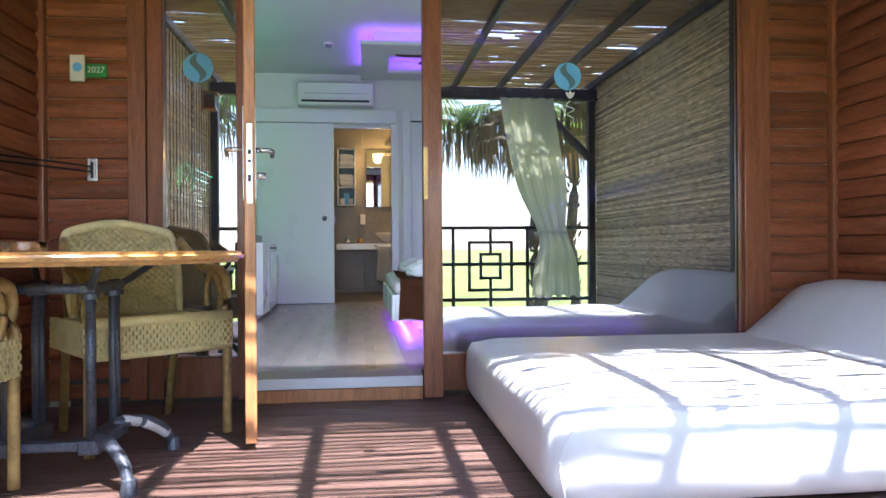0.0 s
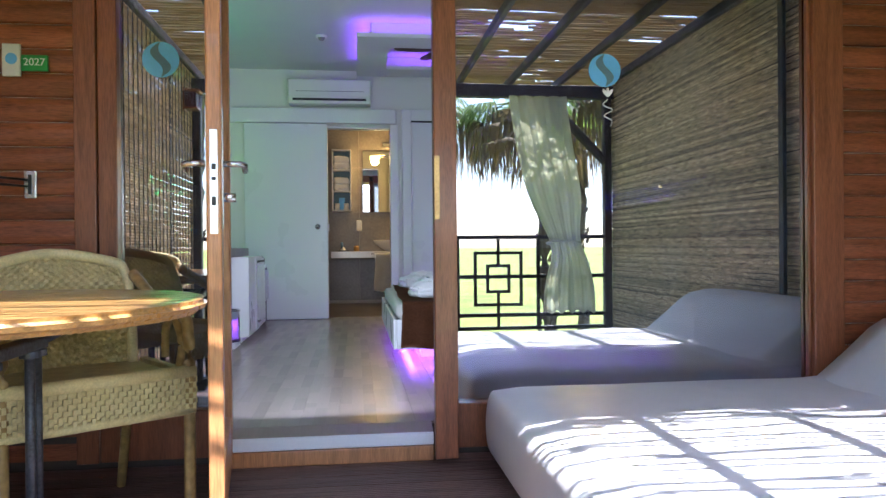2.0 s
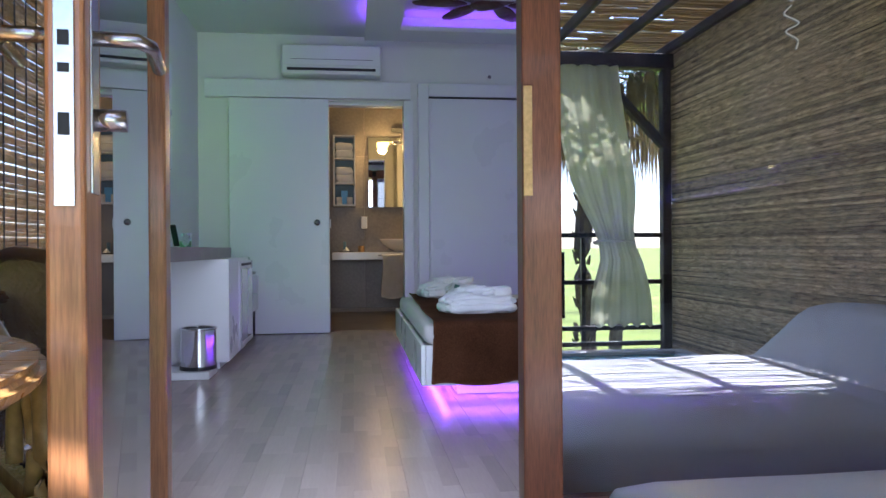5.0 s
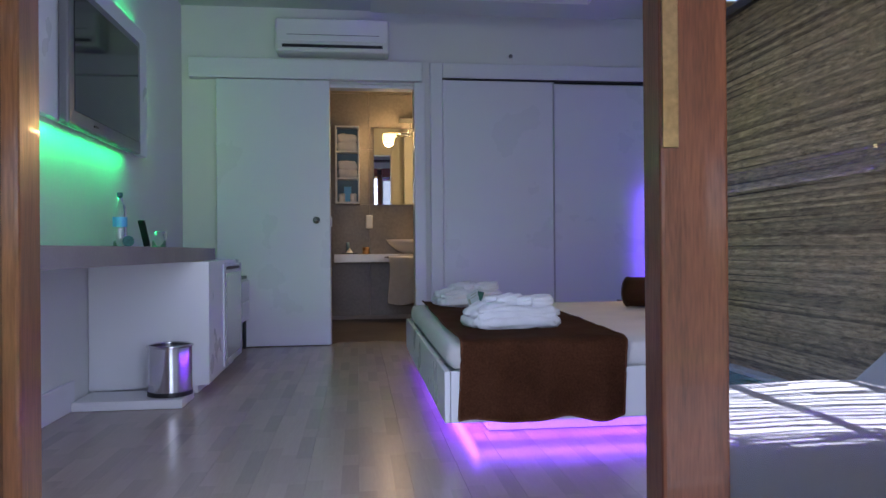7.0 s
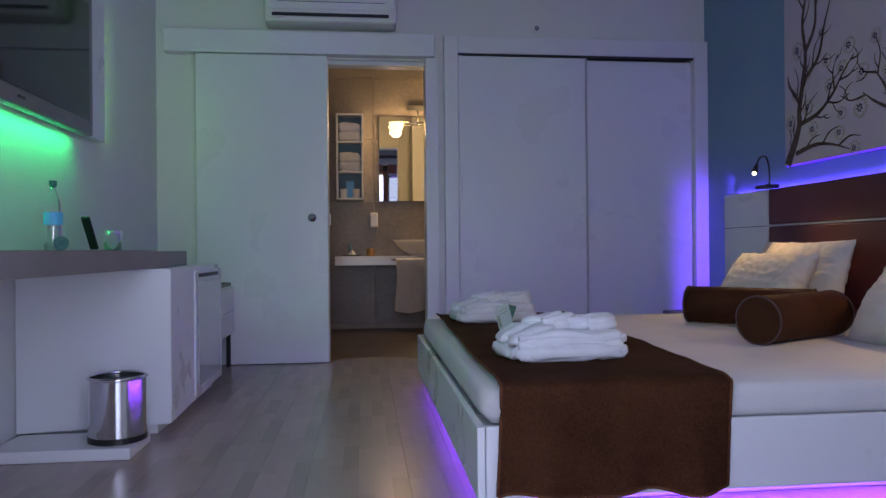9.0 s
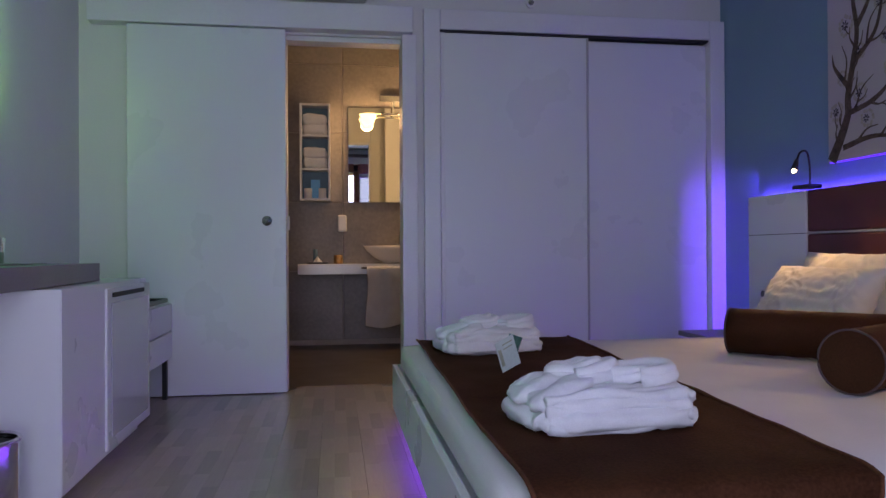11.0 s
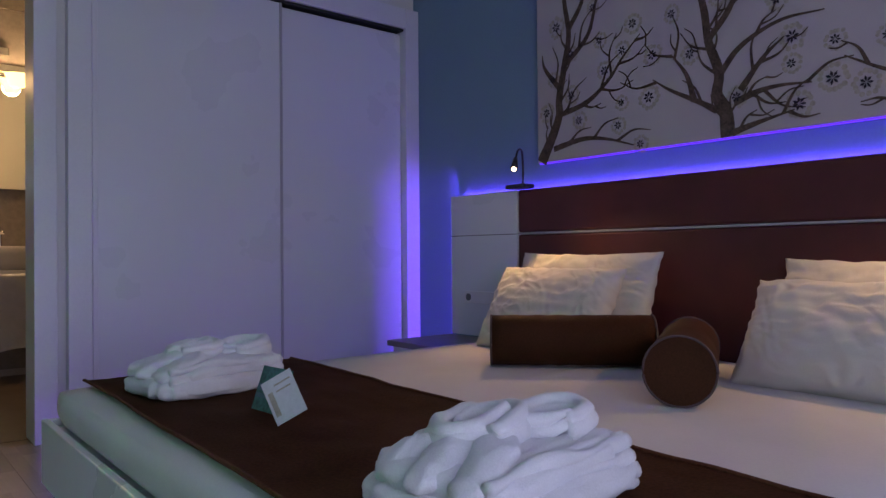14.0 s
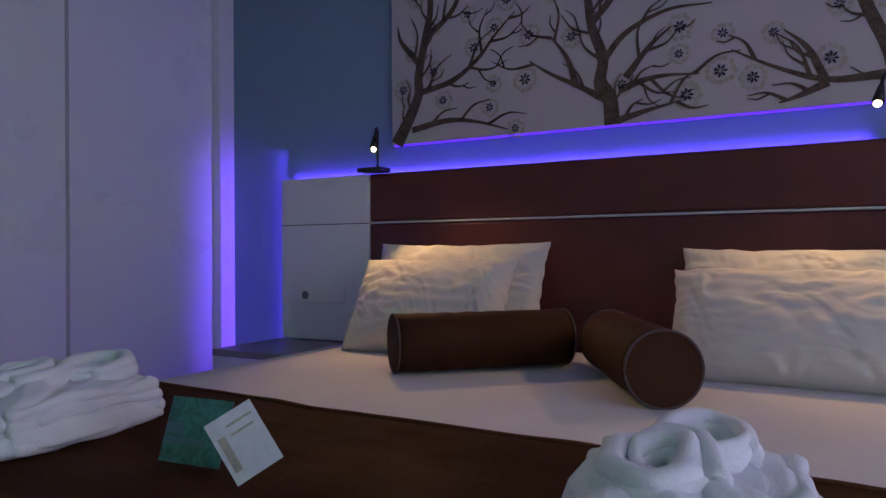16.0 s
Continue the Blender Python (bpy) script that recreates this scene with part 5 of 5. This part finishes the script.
bmesh.ops.recalc_face_normals(dt, faces=dt.faces[:])
part("desk_top", dt, M_DESK, dk)


def prism(pts, z0, z1, bevel=0.004):
    bm = bmesh.new()
    f = bm.faces.new([bm.verts.new((x, y, z0)) for x, y in pts])
    r = bmesh.ops.extrude_face_region(bm, geom=[f])
    for v in r["geom"]:
        if isinstance(v, bmesh.types.BMVert):
            v.co.z = z1
    bmesh.ops.recalc_face_normals(bm, faces=bm.faces[:])
    bmesh.ops.bevel(bm, geom=bm.edges[:], offset=bevel, segments=2, affect="EDGES")
    return bm


cab = thing("fridge_cabinet", (-1.3, 7.9, FLOOR), "white cabinet under the desk holding a small fridge", "cabinet")
part("body", prism([(WEST + 0.004, 7.34), (-0.99, 7.46), (-1.018, 8.72), (WEST + 0.004, 8.72)], 0.25, 0.988), M_LAC, cab)
part("kick_board", box(WEST + 0.03, -1.06, 7.48, 8.70, FLOOR + 0.001, 0.248), M_TRIM, cab)
fd = part("fridge_door", box(-1.016, -0.992, 7.98, 8.69, 0.27, 0.965, bevel=0.006), M_LAC, cab)
part("fridge_panel", box(-0.991, -0.986, 8.03, 8.63, 0.32, 0.90, bevel=0.002), M_GLOSS, fd, "glossy pale fridge front")
part("handle_slot", box(-0.991, -0.984, 8.05, 8.55, 0.925, 0.945), M_SLOT, fd)

dr = thing("drawer_unit", (-1.33, 9.1, FLOOR), "low white two-drawer unit on slim black legs", "drawers")
part("body", box(WEST + 0.004, -1.07, 8.76, 9.48, 0.45, 0.812, bevel=0.004), M_LAC, dr)
for z0, z1 in ((0.46, 0.622), (0.634, 0.80)):
    part("drawer", box(-1.069, -1.05, 8.77, 9.47, z0, z1, bevel=0.004), M_LAC, dr)
for yy in (8.79, 9.45):
    for x in (-1.09, WEST + 0.05):
        part("leg", box(x - 0.014, x + 0.014, yy - 0.014, yy + 0.014, FLOOR + 0.001, 0.449), M_BLACK, dr)
tray = thing("tray", (-1.3, 9.1, 0.814), "shallow black tray on the drawer unit", "tray")
tb_ = bmesh.new()
add_box(tb_, -1.55, -1.06, 8.85, 9.40, 0.814, 0.82)
for b in ((-1.55, -1.06, 8.85, 8.862), (-1.55, -1.06, 9.388, 9.40), (-1.55, -1.538, 8.862, 9.388), (-1.072, -1.06, 8.862, 9.388)):
    add_box(tb_, *b, 0.82, 0.838)
part("tray_body", tb_, M_BLACK, tray)

setting(part("wall_plinth", box(WEST + 0.021, -1.05, 7.04, 7.335, FLOOR + 0.001, 0.25, bevel=0.004), M_TRIM))
bn_ = thing("waste_bin", (-1.15, 7.20, 0.251), "polished steel waste bin with a black base ring", "bin")
part("drum", tube([(-1.15, 7.20, 0.27), (-1.15, 7.20, 0.39), (-1.15, 7.20, 0.525)], 0.118, n=40, caps=False), M_CHROME, bn_, smooth=True)
part("base_ring", rod((-1.15, 7.20, 0.2515), (-1.15, 7.20, 0.277), 0.121, n=40), M_BLACK, bn_)
part("rim", tube([(-1.15 + 0.118 * math.cos(a), 7.20 + 0.118 * math.sin(a), 0.525) for a in (k * 2 * math.pi / 40 for k in range(41))], 0.008, n=8), M_CHROME, bn_, smooth=True)
part("bucket", rod((-1.15, 7.20, 0.285), (-1.15, 7.20, 0.51), 0.11, n=40), M_SLOT, bn_)

tv = thing("television", (-1.52, 7.42, 1.7), "flat television with a grey frame on a white wall panel", "television")
part("wall_panel", box(WEST + 0.002, WEST + 0.05, 6.55, 8.36, 1.72, 2.60, bevel=0.003), M_LAC, tv)
part("casing", box(-1.588, -1.535, 6.82, 8.02, 1.70, 2.45, bevel=0.012), M_TVGREY, tv)
part("screen", box(-1.534, -1.530, 6.89, 7.955, 1.775, 2.40, bevel=0.001), M_SCREEN, tv)
part("sensor", box(-1.536, -1.529, 7.16, 7.22, 1.735, 1.747), M_BLACK, tv)
wm = thing("wall_mirror", (WEST, 6.0, 1.2), "frameless tall mirror over the desk", "mirror")
part("silvered_pane", box(WEST + 0.05, WEST + 0.056, 5.75, 6.54, 1.75, 2.60), M_MIRROR, wm)
part("backing", box(WEST + 0.002, WEST + 0.049, 5.75, 6.54, 1.75, 2.60), M_LAC, wm)

bt = thing("water_bottle", (-1.42, 7.22, 1.074), "clear plastic water bottle with a blue label", "bottle")
prof = [(0.0, 0.036), (0.05, 0.037), (0.15, 0.036), (0.22, 0.034), (0.255, 0.018), (0.285, 0.014)]
part("bottle_body", tube([(-1.42, 7.22, 1.074 + h) for h, r in prof], lambda s: prof[min(5, round(s * 5))][1], n=20), M_CLEAR, bt, smooth=True)
part("label_band", tube([(-1.42, 7.22, 1.19), (-1.42, 7.22, 1.245)], 0.0385, n=20, caps=False), M_BLUE, bt, "blue paper band", True)
part("cap", rod((-1.42, 7.22, 1.36), (-1.42, 7.22, 1.382), 0.016, n=16), M_TEAL, bt)
# plain desk grey; the green on it comes from screen_led
tm = thing("desk_mat", (-1.4, 7.3, 1.074), "thin grey desk mat", "mat")
part("mat_sheet", box(-1.60, -1.22, 6.5, 7.95, 1.0735, 1.0775), M_DESK, tm)
rm = thing("remote_control", (-1.38, 7.72, 1.078), "black remote control leaning in a clear cup", "remote")
part("shell", box(-0.02, 0.02, -0.008, 0.008, 0, 0.19, bevel=0.005, m=pose(-1.37, 7.56, 1.085, 38, 0, 0)), M_BLACK, rm)
gl = thing("drinking_glass", (-1.36, 7.84, 1.078), "upturned clear drinking glass on the desk", "glass")
part("tumbler", tube([(-1.36, 7.78, 1.079), (-1.36, 7.78, 1.18)], lambda s: 0.042 + 0.006 * s, n=20), M_CLEAR, gl, smooth=True)
cupp = thing("paper_tag", (-1.36, 7.28, 1.078), "round teal paper tag on the desk", "tag")
part("disc", rod((-1.34, 7.10, 1.108), (-1.337, 7.095, 1.108), 0.03, n=24), M_TEAL, cupp)

# ---- room: air conditioner, detectors, ceiling ornament ----
ac = thing("air_conditioner", (-0.31, 9.5, 2.84), "white wall-mounted split air conditioner", "air conditioner")
part("casing", box(-0.80, 0.19, 9.36, BACK - 0.002, 2.79, 3.085, bevel=0.025, seg=3), M_AC, ac)
part("front_panel", box(-0.785, 0.175, 9.345, 9.359, 2.875, 3.07, bevel=0.006), M_AC, ac)
part("air_slot", box(-0.74, 0.13, 9.350, 9.362, 2.82, 2.85), M_SLOT, ac)
part("louvre", box(-0.74, 0.13, 9.335, 9.352, 2.813, 2.819, bevel=0.002), M_AC, ac)
part("panel_line", box(-0.70, 0.10, 9.343, 9.3455, 2.93, 2.934), M_SLOT, ac)
det = thing("wall_sensor", (1.33, BACK, 2.84), "small round grey wall sensor above the wardrobe", "sensor")
part("base", rod((1.33, BACK, 2.85), (1.33, BACK - 0.02, 2.85), 0.035, n=24), M_WHITEP, det, smooth=False)
part("eye", rod((1.33, BACK - 0.02, 2.85), (1.33, BACK - 0.05, 2.84), 0.02, 0.012, n=20), M_TVGREY, det)
sm = thing("smoke_detector", (-0.34, 8.15, CEIL), "small white smoke detector on the ceiling", "detector")
part("base", rod((-0.34, 8.15, CEIL), (-0.34, 8.15, CEIL - 0.02), 0.055, n=28), M_WHITEP, sm)
part("cap", rod((-0.34, 8.15, CEIL - 0.02), (-0.34, 8.15, CEIL - 0.045), 0.038, 0.025, n=28), M_TVGREY, sm)
orn = thing("ceiling_ornament", (1.07, 8.3, 3.2), "carved brown wooden ornament in the lit ceiling recess", "ornament")
for k in range(6):
    a = k * math.pi / 3
    part("carved_leaf", blob(pose(1.07 + 0.42 * math.cos(a), 8.30 + 0.26 * math.sin(a), 3.17, 0, 0, math.degrees(a)), 0.24, 0.085, 0.018, 1, 1, 24, 0.012, 9, k), M_ORNAMENT, orn, smooth=True)
part("carved_boss", blob(pose(1.07, 8.30, 3.165), 0.15, 0.12, 0.03, 1, 1, 24, 0.01, 9, 9), M_ORNAMENT, orn, smooth=True)
part("hanger", rod((1.07, 8.3, 3.18), (1.07, 8.3, CEIL), 0.02, n=12), M_ORNAMENT, orn)

# ---- bathroom things ----
ct = thing("vanity_counter", (0.4, 11.8, 0.9), "white stone vanity counter fixed to the wall", "counter")
part("slab", box(-0.385, BE - 0.002, 11.72, BN - 0.006, 0.905, 1.005, bevel=0.005), M_MARBLE, ct)
part("towel_bar", rod((0.22, 11.69, 0.965), (0.95, 11.69, 0.965), 0.009, n=10), M_CHROME, ct, smooth=True)
bw = thing("wash_bowl", (0.62, 11.86, 1.006), "oval cream ceramic wash bowl on the counter", "sink")
bowl = bmesh.new()
rows = []
for r, z in ((0.16, 0.0), (0.26, 0.05), (0.34, 0.12), (0.375, 0.175), (0.36, 0.175), (0.30, 0.09), (0.15, 0.03)):
    rows.append([bowl.verts.new((0.62 + r * math.cos(a), 11.862 + 0.38 * r * math.sin(a), 1.007 + z)) for a in (k * 2 * math.pi / 40 for k in range(40))])
for a, b in zip(rows, rows[1:]):
    for k in range(40):
        bowl.faces.new((a[k], a[(k + 1) % 40], b[(k + 1) % 40], b[k]))
bowl.faces.new(rows[0][::-1])
bowl.faces.new(rows[-1])
part("basin", bowl, M_CERAMIC, bw, smooth=True)
part("tap", tube(smoothed([(0.62, 11.98, 1.01), (0.62, 11.98, 1.28), (0.62, 11.93, 1.31), (0.62, 11.87, 1.28)], 5), 0.014, n=10), M_CHROME, bw, smooth=True)


def hung(u, v):
    return (0.27 + 0.48 * u + 0.012 * math.sin(v * 5), 11.674 - 0.006 * math.sin(u * 14 + v * 2), 0.98 - (0.57 + 0.025 * math.sin(u * 5)) * v)


tw_ = part("hand_towel", sheet(hung, 30, 20, 0.012), M_TOWEL, smooth=True)
tagged(tw_, "white terry towel hanging from the counter bar", "towel")
sh = thing("wall_shelf", (-0.22, 11.95, 1.63), "narrow white open shelf with three compartments", "shelf")
for b in ((-0.368, -0.348, 1.63, 2.58), (-0.092, -0.072, 1.63, 2.58)):
    part("side", box(b[0], b[1], 11.86, BN - 0.006, b[2], b[3], bevel=0.002), M_TRIM, sh)
for z in (1.63, 1.925, 2.255, 2.56):
    part("shelf_board", box(-0.3475, -0.0925, 11.862, BN - 0.006, z, z + 0.02), M_TRIM, sh)
part("back_panel", box(-0.3475, -0.0925, BN - 0.012, BN - 0.007, 1.65, 2.56), M_BLUEDARK, sh)
for z in (1.947, 2.277):
    o = thing("folded_towels", (-0.22, 11.93, z), "stack of folded white towels on the shelf", "towels", "towels on the bathroom shelf")
    for j in range(2):
        part("towel", blob(pose(-0.22, 11.935, z + 0.055 + 0.095 * j), 0.118, 0.07, 0.056, 0.3, 0.5, 24, 0.012, 10, z + j), M_TOWEL, o, smooth=True)
for x in (-0.29, -0.15):
    g = thing("tumbler", (x, 11.92, 1.651), "clear glass tumbler with paper cover", "glass", "tumblers on the shelf")
    part("glass_body", tube([(x, 11.92, 1.651), (x, 11.92, 1.75)], 0.038, n=16), M_WHITEP, g, smooth=True)
bx_ = thing("tissue_pack", (-0.22, 11.97, 1.651), "blue and white tissue pack on the shelf", "pack")
part("pack_body", box(-0.265, -0.175, 11.94, 12.0, 1.651, 1.84, bevel=0.006), M_BLUE, bx_)
mr = thing("bath_mirror", (0.5, 12.0, 1.62), "frameless bathroom mirror above the wash bowl", "mirror")
part("silvered_pane", box(0.108, 1.0, BN - 0.022, BN - 0.016, 1.622, 2.575), M_MIRROR, mr)
part("backing", box(0.115, 0.993, BN - 0.0155, BN - 0.005, 1.63, 2.568), M_TVGREY, mr)
bl = thing("mirror_lamp", (0.55, 11.9, 2.6), "chrome mirror lamp with two lit amber glass shades", "lamp")
part("wall_plate", box(0.42, 0.68, BN - 0.05, BN - 0.024, 2.64, 2.70, bevel=0.004), M_CHROME, bl)
part("arm", rod((0.32, 11.90, 2.50), (0.74, 11.90, 2.50), 0.011, n=10), M_CHROME, bl, smooth=True)
part("stem", rod((0.55, 11.90, 2.50), (0.55, BN - 0.03, 2.66), 0.01, n=10), M_CHROME, bl)
for x in (0.30, 0.72):
    s_ = part("shade", rod((x, 11.88, 2.39), (x, 11.88, 2.485), 0.05, 0.085, n=24), M_SHADE, bl, "lit amber glass shade", True)
    s_.visible_shadow = False
sd = thing("soap_dispenser", (0.04, 12.0, 1.33), "small white wall soap dispenser", "dispenser")
part("body", box(0.0, 0.085, BN - 0.07, BN - 0.005, 1.325, 1.49, bevel=0.012), M_WHITEP, sd)
part("clip", box(-0.012, 0.097, BN - 0.05, BN - 0.03, 1.45, 1.475, bevel=0.004), M_TVGREY, sd)
am = thing("amenity_tray", (-0.2, 11.85, 1.006), "dark amenity dish with small bottles and a white card", "toiletries")
part("dish", box(-0.30, -0.10, 11.80, 11.92, 1.0065, 1.022, bevel=0.005), M_BLACK, am)
part("small_bottle", rod((-0.22, 11.87, 1.023), (-0.22, 11.87, 1.15), 0.024, 0.02, n=14), M_BLUEDARK, am, smooth=True)
part("folded_card", rod((-0.20, 11.83, 1.023), (-0.20, 11.83, 1.08), 0.045, 0.002, n=4), M_WHITEP, am)
cp = thing("toothbrush_cup", (0.0, 11.85, 1.006), "small brass-coloured cup on the counter", "cup")
part("cup_body", tube([(0.0, 11.85, 1.007), (0.0, 11.85, 1.09)], 0.042, n=20), M_BRASS, cp, smooth=True)
sw = thing("switch_plate", (-0.335, BACK, 1.3), "small white switch on the door jamb", "switch")
part("plate", box(-0.3445, -0.332, 9.64, 9.70, 1.27, 1.36, bevel=0.002), M_WHITEP, sw)

# ---- floor pieces: deck boards and laminate planks ----
deck = new("deck")
tagged(deck, "dark brown grooved deck boards", "floor", kind="structure")
db_ = bmesh.new()
w = TE - TW - 0.01
add_box(db_, -w / 2, w / 2, -0.066, 0.066, -0.03, -0.003)
for k in range(6):
    add_box(db_, -w / 2, w / 2, -0.0655 + 0.0222 * k, -0.0655 + 0.0222 * k + 0.018, -0.003, 0.0)
dm = mesh_of("deck_board", db_, M_DECK)
for k in range(34):
    piece("deck_board", dm, M_DECK, deck, ((TW + TE) / 2, -0.32 + 0.1365 * k, DECK + rng.uniform(-0.0015, 0.0015)))

fl = new("floor")
tagged(fl, "grey-brown laminate plank floor", "floor", kind="structure")
PW, PL = 0.192, 1.24
frng = random.Random(31)


def plank(ln):
    """One laminate plank whose face shows three rows of short parquet strips."""
    bm = box(-PW / 2 + 0.0004, PW / 2 - 0.0004, -ln / 2 + 0.0004, ln / 2 - 0.0004, -0.01, -0.0006)
    w = (PW - 0.001) / 3
    for r in range(3):
        y0 = -ln / 2 + 0.0006
        end = ln / 2 - 0.0006
        while y0 < end - 0.001:
            y1 = min(end, y0 + frng.uniform(0.26, 0.48))
            if end - y1 < 0.08:
                y1 = end
            x0 = -PW / 2 + 0.0005 + r * w
            bm.faces.new([bm.verts.new(c) for c in ((x0 + 0.0003, y0 + 0.0003, 0), (x0 + w - 0.0003, y0 + 0.0003, 0), (x0 + w - 0.0003, y1 - 0.0003, 0), (x0 + 0.0003, y1 - 0.0003, 0))])
            y0 = y1
    return mesh_of("floor_plank", bm, M_FLOOR)


whole = [plank(PL) for k in range(8)]
short = {}
i = 0
x = WEST + PW / 2 + 0.002
while x < EAST - PW / 2 + 0.02:
    y = FAC + 0.02 - PL * ((i * 0.37) % 1)
    while y < BACK:
        a, b = max(y, FAC + 0.016), min(y + PL, BACK + 0.14 if -0.34 < x < 0.4 else BACK - 0.004)
        if b - a > 0.02:
            if b - a > PL - 0.001:
                me = whole[(i * 3 + round(y * 7)) % 8]
            else:
                key = round(b - a, 3)
                if key not in short:
                    short[key] = plank(key)
                me = short[key]
            piece("floor_plank", me, M_FLOOR, fl, (x, (a + b) / 2, FLOOR))
        y += PL
    x += PW
    i += 1
